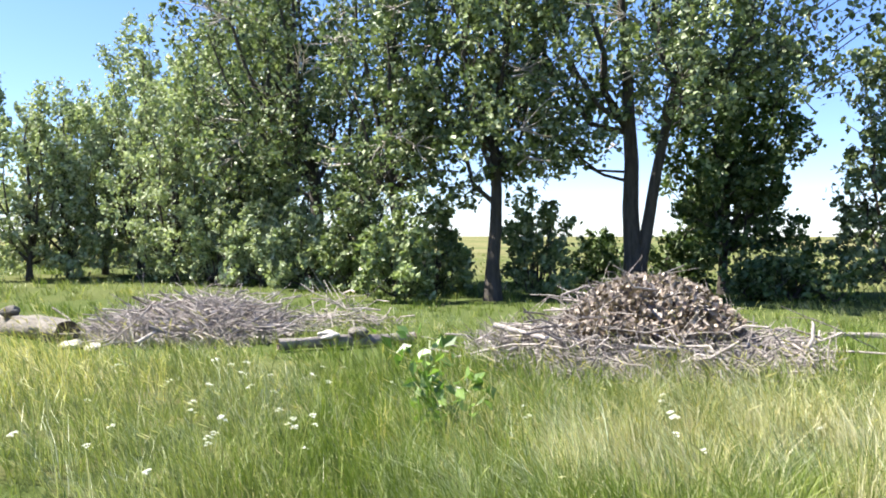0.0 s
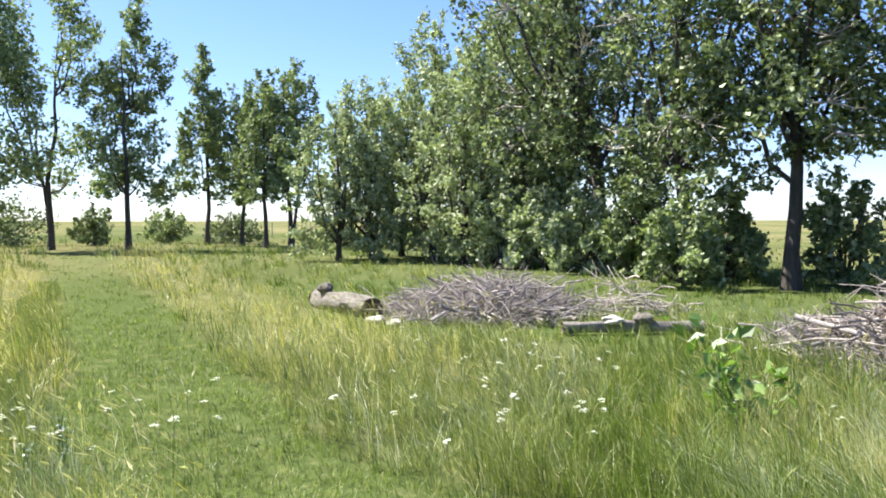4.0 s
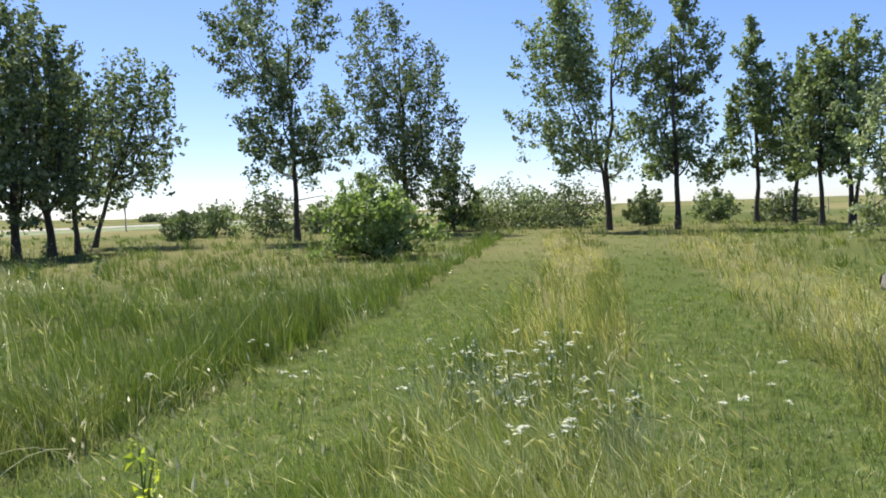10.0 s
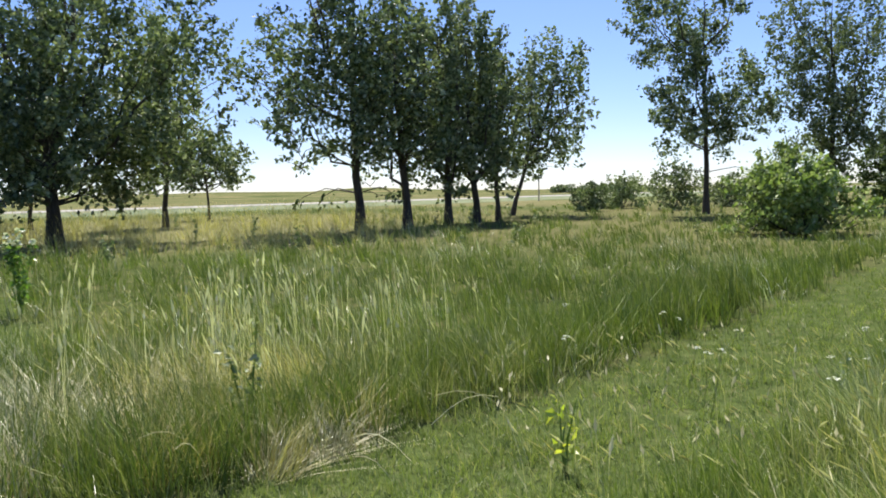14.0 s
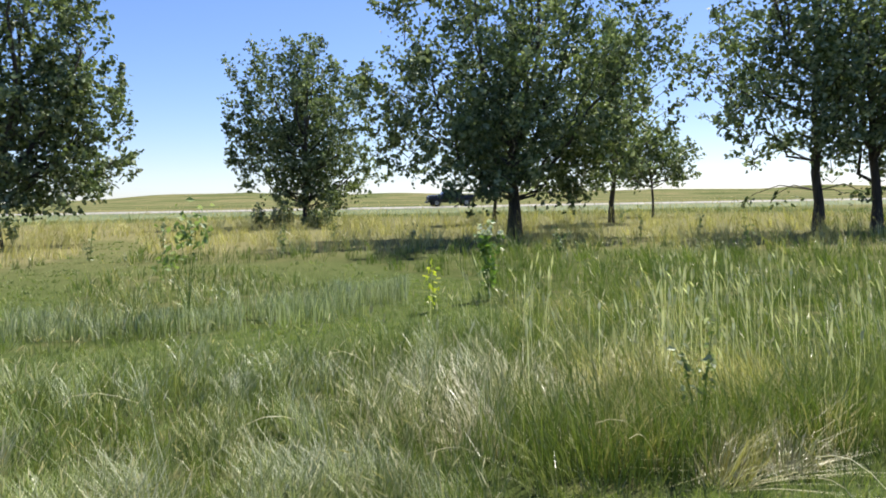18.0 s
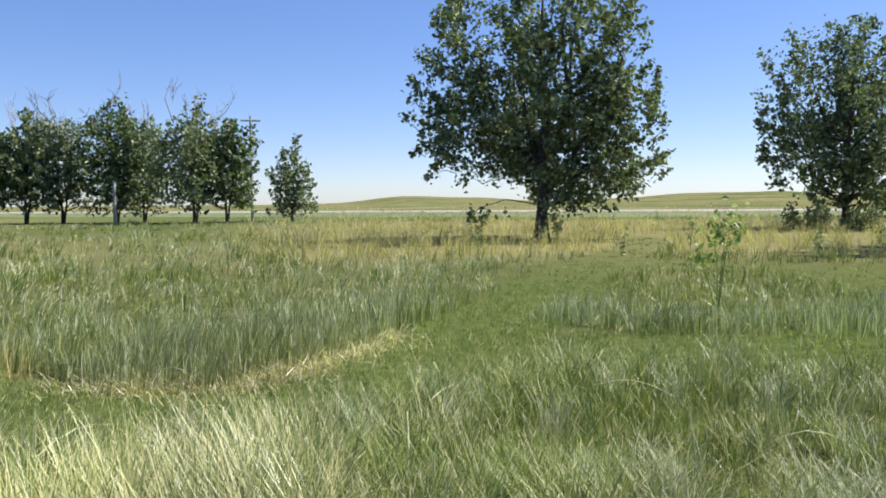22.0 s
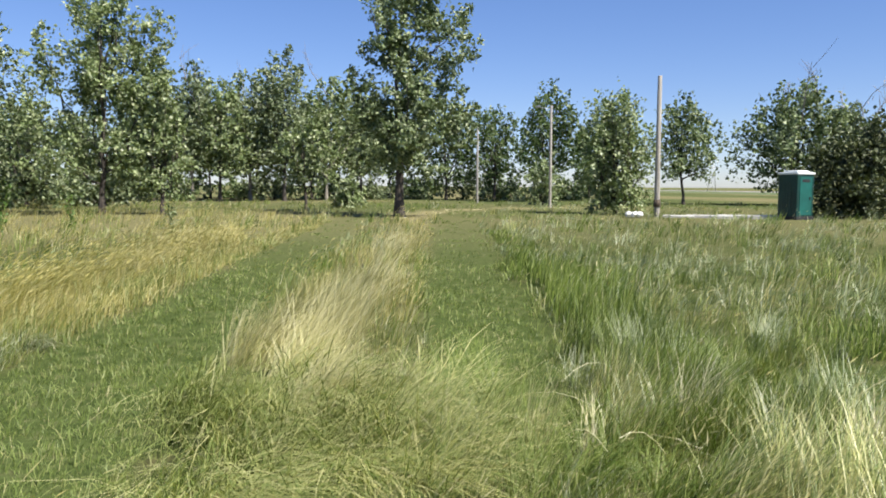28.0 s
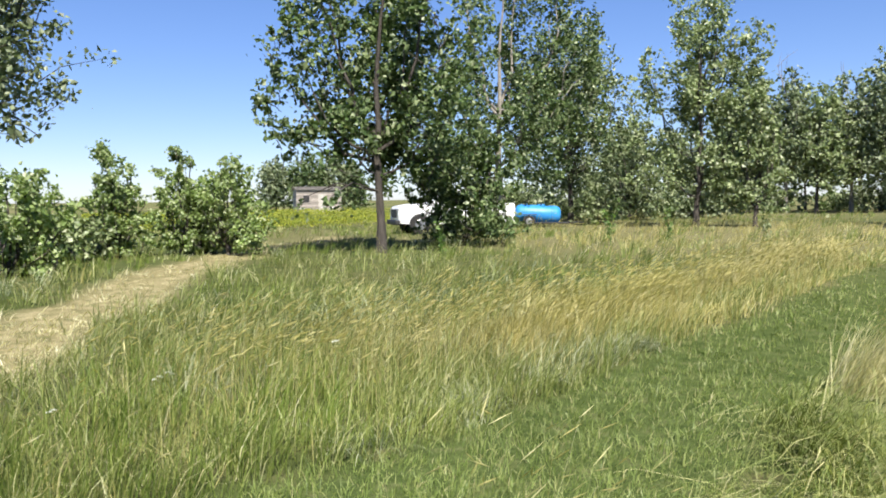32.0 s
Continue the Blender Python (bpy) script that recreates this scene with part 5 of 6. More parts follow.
tree("elm", "dark elm of the shelter belt", 210.2, 92, 11.4, 7.4, 1.8, 106, leaf=DARK, count=3000, size=0.27)
tree("elm", "dark elm of the shelter belt", 213.6, 92, 12.0, 7.0, 1.8, 107, leaf=DARK, count=3000, size=0.27)
bush("light green bush beside the lamp pole", 206.8, 72, 4.0, 3.6, 108, YOUNG, 1500, 0.2)
for k, (b, dd, hh, ww) in enumerate(((219.6, 92, 11.5, 6.0), (222.0, 88, 12.0, 5.5), (224.9, 84, 14.4, 5.4), (227.2, 88, 13.4, 5.6), (229.2, 84, 12.0, 5.2), (231.0, 84, 13.0, 5.4), (233.5, 86, 12.5, 5.6))):
    tree("cottonwood", "tall cottonwood in a dense grove", b, dd, hh * 1.08, ww * 1.35, 2.6, 110 + k, leaf=(POPLAR, YOUNG, GREY)[k % 3], count=4600, size=0.27, dead=k % 2, bark=(BARK, PALE_BARK)[k % 2])
for k in range(9):
    tree("cottonwood", "dark tree deeper in the grove", 217.6 + 2.9 * k + 0.7 * math.sin(5 * k), 101 + 3 * math.sin(3 * k), 11.5 + 1.5 * math.sin(7 * k), 7.0, 2.2, 160 + k, leaf=(DARK, GREY)[k % 2], count=2200, size=0.33, bark=(BARK, PALE_BARK)[k % 2])
tree("cottonwood", "upright cottonwood with a two-lobed dark crown", 216.9, 43, 12.6, 7.4, 1.6, 120, leaf=POPLAR, count=17000, size=0.16, trunk=0.24, tops=[(-0.9, 12.2, 2.8, 8.4), (1, 12.8, 3.2, 8), (3, 11, 2.2, 8), (-2.2, 7.6, 2.4, 4.2), (0, 8.4, 2.8, 3), (2.4, 8, 2.8, 4.6), (3.4, 5.6, 1.8, 3.2), (-1, 5, 2.4, 2.4), (1.2, 5.4, 2.6, 2.2)])
tree("young_poplar", "small leafy tree at the end of the lane", 223.4, 52, 6.4, 3.6, 1.0, 121, leaf=YOUNG, count=2500, size=0.18)
bush("low bush in the mown grass", 220.4, 60, 2.6, 2.6, 122, YOUNG, 1000, 0.2)

for k in range(16):
    bush("dark undergrowth below the far grove", 204.5 + 2.05 * k + 0.8 * math.sin(4 * k), 97 + 4 * math.sin(2.3 * k), 2.9 + 0.9 * math.sin(5.1 * k), 6.5, 240 + k, (DARK, GREY, POPLAR)[k % 3], 700, 0.3, limbs=6)

for k in range(8):
    bush("green undergrowth between the trees behind the tank", 236.5 + 2.0 * k + 0.5 * math.sin(4 * k), 66 + 5 * math.sin(2.6 * k), 3.3 + 0.8 * math.sin(5 * k), 6.0, 270 + k, (GREY, YOUNG, POPLAR)[k % 3], 1300, 0.24, limbs=9)

# trees by the parked truck
tree("cottonwood", "tall full cottonwood with silvery leaves", 236.6, 46, 11.8, 7.4, 1.3, 130, leaf=YOUNG, count=14000, size=0.155, tops=[(1.1, 13, 2.8, 6), (-0.6, 12, 2.6, 6), (2.9, 10.6, 2, 6.4), (-2.6, 9.4, 2, 3), (0, 8, 3.2, 1.6), (2.2, 7, 2.8, 1.8), (-2, 5, 2.4, 1.4)])
tree("young_poplar", "small poplar beside a bigger one", 232.9, 45, 7.4, 3.4, 0.7, 131, leaf=YOUNG, count=3500, size=0.17)
# next two: dark leaf green that also carries the crowns' inner shade
tree("cottonwood", "tall cottonwood with dark open crown beside the truck", 258.3, 24, 10.5, 6.8, 1.9, 132, leaf=DARK, count=15000, size=0.13, trunk=0.125, hang=2, tops=[(-2.8, 6.6, 1.6, 2.6), (-1.6, 9.5, 2.2, 2.8), (0.2, 10.5, 2.6, 2.6), (1.6, 9.5, 2.2, 2.4), (0, 6.5, 2.4, 2.1), (-1, 4.5, 1.9, 2.2), (1.4, 5, 2.2, 2)])
tree("cottonwood", "leaning cottonwood with a pale trunk", 249.8, 47, 16.2, 9.6, 2.4, 133, leaf=DARK, count=17000, size=0.165, trunk=0.2, bark=PALE_BARK, tops=[(-1.8, 15.7, 3.1, 5.6), (1.1, 16.8, 3.6, 5.6), (3.6, 15.2, 3.1, 5.2), (4.9, 12.3, 2.5, 4.5), (-2.7, 10.1, 2.9, 3.4), (0.6, 10.1, 3.4, 2.9), (2.9, 9.0, 3.4, 2.5)])
tree("cottonwood", "cottonwood with foliage down to the tank", 245.0, 53, 14.0, 7.6, 2.0, 134, leaf=POPLAR, count=11000, size=0.17)
bush("dense dark bush in front of the truck", 252.4, 28, 4.5, 4.2, 135, DARK, 7000, 0.13)
bush("light green bush behind the tank", 243.2, 50, 2.6, 3.4, 136, YOUNG, 1500, 0.17)
tree("young_poplar", "poplar behind the tank", 241.0, 60, 7.6, 4.4, 0.6, 137, leaf=GREY, count=2500, size=0.2)
bush("upright young poplar bush", 276.1, 25, 3.3, 2.0, 140, BRIGHT, 5720, 0.085, clump=0.95, limbs=14)
bush("upright young poplar bush", 271.8, 25.5, 3.4, 1.4, 141, BRIGHT, 3520, 0.085, clump=0.95, limbs=12)
bush("rounded young poplar bush", 268.8, 25, 3.2, 2.2, 142, BRIGHT, 5720, 0.085, clump=0.95, limbs=15)
bush("rounded young poplar bush", 270.4, 26, 2.1, 1.8, 143, BRIGHT, 3000, 0.085)
bush("dark green bush at the meadow's edge", 282.0, 20, 2.5, 2.6, 144, BRIGHT, 4200, 0.095)
bush("low green bush at the meadow's edge", 279.0, 24, 1.3, 2.6, 145, YOUNG, 1600, 0.12)
tree("cottonwood", "cottonwood with outstretched leafy limbs", 286.4, 28, 11.6, 8.0, 3.4, 146, leaf=GREY, count=12000, size=0.15, hang=2)
for k, (b, hh, ww) in enumerate(((265.6, 8.4, 7.5), (263.4, 9.6, 8.0), (261.6, 10.2, 7.5), (260.2, 8.0, 6.0))):
    tree("elm", "tree behind the old shed", b, 132, hh, ww, 0.4, 150 + k, leaf=(GREY, DARK)[k % 2], count=3400, size=0.36)


# far trees and a power pylon on the horizon
for k, (b, ww) in enumerate(((77.2, 12), (76.3, 16), (75.2, 9), (74.2, 15), (73.2, 18), (71.9, 10))):
    bush("far windbreak trees on the horizon", b, 400 + 6 * k, 3.6 + 0.9 * math.sin(3 * k), ww, 460 + k, GREY, 500, 0.8, name="windbreak", limbs=10)


def pylon():
    x, y = polar(195.45, 480)
    ob = thing("pylon", "far steel lattice power pylon", "pylon", x, y, 0, 195)
    for sx, sy in ((-1, -1), (1, -1), (1, 1), (-1, 1)):
        part("leg", rod((sx * 2.2, sy * 2.2, 0), (sx * 0.35, sy * 0.35, 19), 0.16, 0.10, 6), STEEL, ob)
    for z, half in ((13.0, 4.2), (16.0, 5.2), (18.6, 3.4)):
        part("crossarm", rod((-half, 0, z), (half, 0, z), 0.13, 0.13, 6), STEEL, ob)
    for k in range(5):
        z0, z1 = k * 3.4, (k + 1) * 3.4
        r0, r1 = 2.2 - 0.097 * z0, 2.2 - 0.097 * z1
        part("brace", rod((-r0, -r0, z0), (r1, -r1, z1), 0.07, 0.07, 5), STEEL, ob)
        part("brace", rod((r0, -r0, z0), (-r1, -r1, z1), 0.07, 0.07, 5), STEEL, ob)


pylon()


# ---- road ----
def build_road():
    a = radians(127)
    ahead, side = np.array([-math.sin(a), math.cos(a)]), np.array([math.cos(a), math.sin(a)])
    t = np.linspace(-420, 420, 85)
    vs = []
    for off, z in ((-4.6, 0.50), (-3.6, 0.62), (3.6, 0.62), (4.6, 0.50), (4.6, -0.1), (-4.6, -0.1)):
        p = ahead * (97 + off) + side * t[:, None]
        vs.append(np.concatenate([p, np.full((len(t), 1), z)], 1))
    v = np.stack(vs, 1).reshape(-1, 3)
    i, j = np.arange(len(t) - 1)[:, None] * 6, np.arange(6)[None]
    j2 = (j + 1) % 6
    me = mesh_of("road", v, np.stack([i + j, i + j2, i + j2 + 6, i + j + 6], -1).reshape(-1, 4), ASPHALT)
    road = tagged(new("road", me), "raised pale highway across the prairie", "road", kind="structure")
    vs = []
    for off, z in ((-13, -0.12), (-9.5, 0.05), (-6.2, 0.36), (-4.62, 0.49), (-4.62, -0.15)):
        p = ahead * (97 + off) + side * t[:, None]
        vs.append(np.concatenate([p, np.full((len(t), 1), z)], 1))
    v = np.stack(vs, 1).reshape(-1, 3)
    i, j = np.arange(len(t) - 1)[:, None] * 5, np.arange(4)[None]
    me = mesh_of("embankment", v, np.stack([i + j, i + j + 1, i + j + 6, i + j + 5], -1).reshape(-1, 4), VERGE)
    part("embankment", me, VERGE, road, "grassy roadside bank")


build_road()


# ---- wood: logs, beam, brush piles ----
def log_mesh(length, r, seed, taper=0.8):
    g = np.random.default_rng(seed)
    k, sides = 14, 16
    u = np.linspace(0, 1, k)
    q = np.linspace(0, 2 * np.pi, sides, endpoint=False)
    rad = r * (1 - (1 - taper) * u)[:, None] * (1 + 0.11 * np.sin(3 * q + 4 * u[:, None]) + 0.07 * np.sin(7 * q + 9 * u[:, None]) + 0.06 * np.sin(11 * u[:, None] + 2 * q) + g.normal(0, 0.035, (k, sides)))
    x = np.repeat((u * length)[:, None], sides, 1) + g.normal(0, 0.015, (k, sides))
    v = np.stack([x, rad * np.cos(q), rad * np.sin(q) + 0.12 * r * np.sin(u * 5)[:, None]], -1).reshape(-1, 3)
    i, j = np.arange(k - 1)[:, None] * sides, np.arange(sides)[None]
    f = np.stack([i + j, i + (j + 1) % sides, i + sides + (j + 1) % sides, i + sides + j], -1).reshape(-1, 4)
    return v, f, rad


def cut_face(at, r, seed, way_x):
    g = np.random.default_rng(seed)
    q = np.linspace(0, 2 * np.pi, 18, endpoint=False)
    rings = [np.stack([np.full(18, at + way_x * dx), r * s * np.cos(q) * (1 + g.normal(0, 0.03, 18)), r * s * np.sin(q) * (1 + g.normal(0, 0.03, 18))], 1)
             for s, dx in ((0.99, 0.012), (0.7, 0.0), (0.35, -0.03), (0.06, -0.05))]
    v = np.concatenate(rings)
    i, j = np.arange(3)[:, None] * 18, np.arange(18)[None]
    return v, np.stack([i + j, i + (j + 1) % 18, i + 18 + (j + 1) % 18, i + 18 + j], -1).reshape(-1, 4)


def lying_log(label, a, b, r, seed, taper=0.85, material=LOGWOOD, sunk=0.1):
    (ax, ay), (bx, by) = a, b
    ob = thing("log", label, "log", ax, ay, r * (1 - sunk), math.degrees(math.atan2(by - ay, bx - ax)))
    ln = math.hypot(bx - ax, by - ay)
    v, f, rad = log_mesh(ln, r, seed, taper)
    part("bark", mesh_of("bark", v, f, material, True), material, ob)
    # both cut ends coloured dark, putting an end's shade into the colour
    for at, rr, wx in ((0.0, r, -1), (ln, r * taper, 1)):
        v, f = cut_face(at, rr, seed + 1, wx)
        part("cut_end", mesh_of("cut_end", v, f, DARK_WOOD), DARK_WOOD, ob, "cut end coloured dark as in shade")
    return ob


def stone(label, x, y, z, r, seed, flat=0.7, material=STONE):
    bm = bmesh.new()
    bmesh.ops.create_icosphere(bm, subdivisions=3, radius=r)
    g = random.Random(seed)
    o = Vector((g.uniform(0, 50), g.uniform(0, 50), g.uniform(0, 50)))
    for v in bm.verts:
        v.co *= 1 + 0.35 * noise.noise(v.co / r * 1.1 + o) + 0.1 * noise.noise(v.co / r * 3 + o)
        v.co.z *= flat
    me = bpy.data.meshes.new("stone")
    bm.to_mesh(me)
    bm.free()
    me.materials.append(material)
    ob = new("stone", me)
    ob.matrix_world = pose(x, y, z + r * flat * 0.8, 0, 0, g.uniform(0, 360))
    return tagged(ob, label, "stone")


lying_log("thick weathered grey log with ends coloured dark as in shade", (-5.5, 12.0), (-7.3, 13.45), 0.19, 3, 0.85)
stone("knobby pale stump lump on the log", -6.95, 13.15, 0.30, 0.15, 4, 0.7, LOGWOOD)
lying_log("long weathered beam lying in the grass", (-2.25, 11.2), (-0.42, 12.0), 0.08, 6, 0.9, DEAD, sunk=-0.5)
stone("pale flat stone on the beam", -1.6, 11.45, 0.17, 0.15, 7, 0.45)
stone("grey stone on the beam", -1.2, 11.65, 0.17, 0.14, 8, 0.6, LOGWOOD)
stone("pale stone in the grass beside the brush", -5.2, 11.5, 0.0, 0.16, 9, 0.5)
stone("pale stone in the grass beside the brush", -4.85, 11.4, 0.0, 0.12, 10, 0.5)
lying_log("pale bleached log under the trees", (-3.35, 24.2), (-1.5, 24.0), 0.11, 12, 0.7, DEAD, sunk=-2.2)
lying_log("thin pale pole lying in the grass", (6.1, 12.9), (7.6, 12.6), 0.05, 13, 0.7, DEAD)


def stick_line(g, ln, r, crook=0.12):
    k = 6
    u = np.linspace(0, 1, k)
    p = np.stack([u * ln - ln / 2, np.zeros(k), np.zeros(k)], 1)
    p[1:, 1:] += np.cumsum(g.normal(0, crook * ln / k, (k - 1, 2)), 0)
    return p, r * (1 - 0.7 * u) + 0.003


STICKS = []
for k in range(22):
    g = np.random.default_rng(200 + k)
    ln = g.uniform(0.7, 2.0)
    main, rad = stick_line(g, ln, g.uniform(0.008, 0.019), 0.32)
    lines = [(main, rad)]
    for j in range(int(g.integers(2, 6))):
        i = int(g.integers(2, 5))
        end = main[i] + np.array([g.uniform(0.15, 0.4), g.normal(0, 0.22), g.normal(0, 0.22)]) * ln * 0.8
        lines.append((np.array([main[i], (main[i] + end) / 2 + g.normal(0, 0.03, 3), end]), np.array([rad[i] * 0.7, rad[i] * 0.5, 0.003])))
    v, f = tubes(lines, 5)
    STICKS.append(mesh_of("branch", v, f, DEAD, True))


def brush_pile(label, x, y, turn, wide, deep, high, seed, pieces, fine, dry=0, power=1.0, core=0.5):
    """A heap of dead branches: separate larger branches over a mass of thin twigs."""
    g = np.random.default_rng(seed)
    ob = thing("brush_pile", label, "brush pile", x, y, 0, turn)

    def heap(n, inner=1.0):
        r, q = np.sqrt(g.uniform(0, 1, n)) * inner, g.uniform(0, 2 * np.pi, n)
        return r * np.cos(q) * wide / 2, r * np.sin(q) * deep / 2, high * (0.30 * np.maximum(0, 1 - r * r) ** power + 0.70 * np.exp(-(r / core) ** 3))
    px, py, pz = heap(pieces)
    for k in range(pieces):
        o = new("branch", STICKS[int(g.integers(len(STICKS)))])
        o.parent = ob
        o.matrix_basis = pose(px[k], py[k], max(0.05, pz[k] * g.uniform(0.3, 1.0)), g.uniform(0, 360), g.normal(0, 13), g.uniform(0, 360)) @ Matrix.Scale(g.uniform(0.55, 1.0), 4)
    for k in range(int(pieces * 0.06)):
        q, r = g.uniform(0, 2 * np.pi), g.uniform(0.45, 0.95)
        ln, cx0, cy0 = g.uniform(1.2, 2.3), r * math.cos(q) * wide / 2, r * math.sin(q) * deep / 2
        bm_line, rad = stick_line(g, ln, g.uniform(0.022, 0.042), 0.16)
        v, f = tubes([(bm_line, rad)], 7)
        o = part("stout_branch", mesh_of("stout_branch", v, f, DEAD, True), DEAD, ob, "stout bleached branch")
        o.matrix_basis = pose(cx0, cy0, 0.10 + high * 0.42 * (1 - r), g.uniform(0, 360), g.normal(-4, 9), math.degrees(q) + g.normal(90, 45))
    lines = []
    px, py, pz = heap(fine)
    for k in range(fine):
        ln = g.uniform(0.3, 0.95)
        q, e = g.uniform(0, 2 * np.pi), g.normal(0.16, 0.45)
        c = np.array([px[k], py[k], max(0.04, pz[k] * g.uniform(0.2, 1.0))])
        dv = np.array([math.cos(q) * math.cos(e), math.sin(q) * math.cos(e), math.sin(e)]) * ln / 2
        lines.append((np.array([c - dv, c + g.normal(0, 0.07, 3), c + dv]), np.array([0.010, 0.008, 0.003]) * g.uniform(0.5, 1.4)))
    v, f = tubes(lines, 4)
    v[:, 2] = np.maximum(v[:, 2], 0.0)
    tagged(part("brushwood", mesh_of("brushwood", v, f, DEAD), DEAD, ob, "tangle of thin bleached twigs"), kind="stuff")
    if dry:
        px, py, pz = heap(dry, 0.53)
        at = np.stack([px + 0.1, py, pz * g.uniform(0.55, 1.08, dry) + 0.05], 1)
        v, f = leaves(g, at, 0.10, 0.2, 0.7)
        tagged(part("leaf_litter", mesh_of("leaf_litter", v, f, DRY_LEAF), DRY_LEAF, ob, "withered brown leaves"), kind="stuff")
    return ob


brush_pile("big brush pile with withered brown leaves on top", 2.6, 10.7, 0, 4.4, 4.2, 0.98, 300, 290, 2600, 8500, 0.75, 0.5)
brush_pile("low pile of bleached grey branches", -3.95, 13.0, 12, 3.1, 2.8, 0.54, 301, 280, 2000, 0, 0.9, 0.85)
brush_pile("spiky dead branches standing out of the grey pile", -3.3, 13.4, 40, 1.6, 1.0, 0.75, 304, 30, 60, 0, 0.6, 0.9)
brush_pile("loose dead branches thrown in the grass", -1.9, 14.4, 20, 2.2, 1.6, 0.62, 302, 34, 60, 0, 0.9)
brush_pile("loose dead branches at the foot of the pile", 4.6, 11.2, 0, 1.6, 1.6, 0.2, 303, 20, 50, 0, 0.9)


# ---- poles ----
def pole(label, bearing, distance, high, r, lean=0.0, arm=None, lamp=False, name="utility_pole", collar=False):
    x, y = polar(bearing, distance)
    ob = thing(name, label, "pole", x, y, 0, bearing)
    part("shaft", rod((0, 0, -0.1), (lean, 0, high), r, r * 0.72, 12, 0.01), POLEWOOD, ob)
    if collar:
        part("collar", rod((0.01, 0, 0.55), (0.01, 0, 0.95), r * 1.2, r * 1.15, 12), DARK_WOOD, ob, "dark band round the foot")
    if arm:
        part("crossarm", boxed(-arm, arm, -0.05, 0.05, high - 0.55, high - 0.43, bevel=0.008), POLEWOOD, ob)
        for s in (-0.85, -0.4, 0.4, 0.85):
            part("insulator", rod((arm * s, 0, high - 0.43), (arm * s, 0, high - 0.27), 0.045, 0.03, 8), CONCRETE, ob)
    if lamp:
        part("lamp_arm", rod((lean, 0, high - 0.3), (lean - 0.9, 0, high - 0.1), 0.025, 0.025, 8), STEEL, ob)
        part("lamp_head", rod((lean - 0.85, 0, high - 0.06), (lean - 1.2, 0, high - 0.14), 0.09, 0.06, 10, 0.01), STEEL, ob)
    return ob


pole("tall bare wooden pole with a dark band near its foot", 199.05, 45, 7.5, 0.155, collar=True)
pole("slim wooden yard lamp pole", 206.3, 62, 7.7, 0.12, lamp=True, name="lamp_pole")
pole("wooden power pole with a crossarm", 165.2, 78, 9.9, 0.13, arm=0.9)
pole("short grey pole in the shelter belt", 174.0, 76, 3.8, 0.16, name="post")
pole("wooden pole among the far trees", 211.4, 80, 7.4, 0.12)
pole("slim far power pole", 78.5, 120, 7.3, 0.1)
pole("slim far power pole", 104.1, 112, 5.6, 0.11)
for k in range(9):
    bx, by = polar(22.5 + 1.3 * k, 62 + 3 * k)
    post = thing("fence_post", "thin weathered fence post at the field's edge", "fence post", bx, by, 0, 20 * k, group="fence posts along the field")
    part("shaft", rod((0, 0, -0.1), (0.03, 0, 1.45), 0.06, 0.05, 8, 0.008), POLEWOOD, post)


# ---- toilet cabin ----
def toilet_cabin():
    x, y = polar(190.35, 45)
    ob = thing("toilet_cabin", "dark green portable toilet cabin with white roof", "portable toilet", x, y, 0, 150)
    part("base", boxed(-0.62, 0.62, -0.62, 0.62, 0.0, 0.18, bevel=0.02), BLACK, ob)
    part("body", boxed(-0.59, 0.59, -0.59, 0.59, 0.16, 2.28, bevel=0.04), GREEN_PLASTIC, ob)
    for k in range(5):
        for s in (-1, 1):
            part("rib", boxed(-0.44 + k * 0.2, -0.38 + k * 0.2, s * 0.59 - 0.012, s * 0.59 + 0.012, 0.3, 1.9, bevel=0.008), GREEN_PLASTIC, ob)
    door = part("door", boxed(0.592, 0.615, -0.42, 0.42, 0.24, 2.16, bevel=0.008), TEAL, ob, "teal plastic door")
    part("handle", boxed(0.618, 0.64, 0.26, 0.32, 1.0, 1.16, bevel=0.006), BLACK, door)
    part("vent", boxed(0.618, 0.624, -0.27, 0.27, 1.9, 2.04, bevel=0.002), BLACK, door)
    bm = boxed(-0.64, 0.64, -0.64, 0.64, 2.28, 2.39, bevel=0.03)
    box(bm, -0.45, 0.45, -0.45, 0.45, 2.36, 2.49, bevel=0.06)
    part("roof", bm, ROOF_WHITE, ob, "white moulded plastic roof")
    part("vent_pipe", rod((-0.5, 0.5, 2.3), (-0.5, 0.5, 2.62), 0.05, 0.05, 10), BLACK, ob)


toilet_cabin()
for k, (b, dd, ln) in enumerate(((197.6, 44.5, 1.6), (195.6, 45.0, 2.4), (193.2, 45.2, 3.0))):
    x, y = polar(b, dd)
    slab = thing("concrete_slab", "broken pale concrete slab in the grass", "slab", x, y, 0, b + 2 * k - 2)
    part("slab", boxed(-ln / 2, ln / 2, -0.6, 0.6, -0.05, 0.14 + 0.02 * k, bevel=0.04), CONCRETE, slab)
for k in range(3):
    x, y = polar(200.9 - 0.35 * k, 42)
    stone("white painted stone at the foot of the pole", x, y, 0.1, 0.2, 400 + k, 0.8, WHITE)


# ---- vehicles ----
def wheel(parent, x, y, r, w, rim_material=STEEL):
    s = 1 if y > 0 else -1
    tyre = part("wheel", rod((x, y - w / 2, r), (x, y + w / 2, r), r, r, 28, 0.035), RUBBER, parent, "black tyre on a steel rim")
    part("rim", rod((x, y + s * (w / 2 - 0.03), r), (x, y + s * (w / 2 + 0.012), r), r * 0.6, r * 0.5, 20, 0.01), rim_material, tyre)
    part("hub", rod((x, y + s * w / 2, r), (x, y + s * (w / 2 + 0.035), r), r * 0.16, r * 0.12, 12), BLACK, tyre)


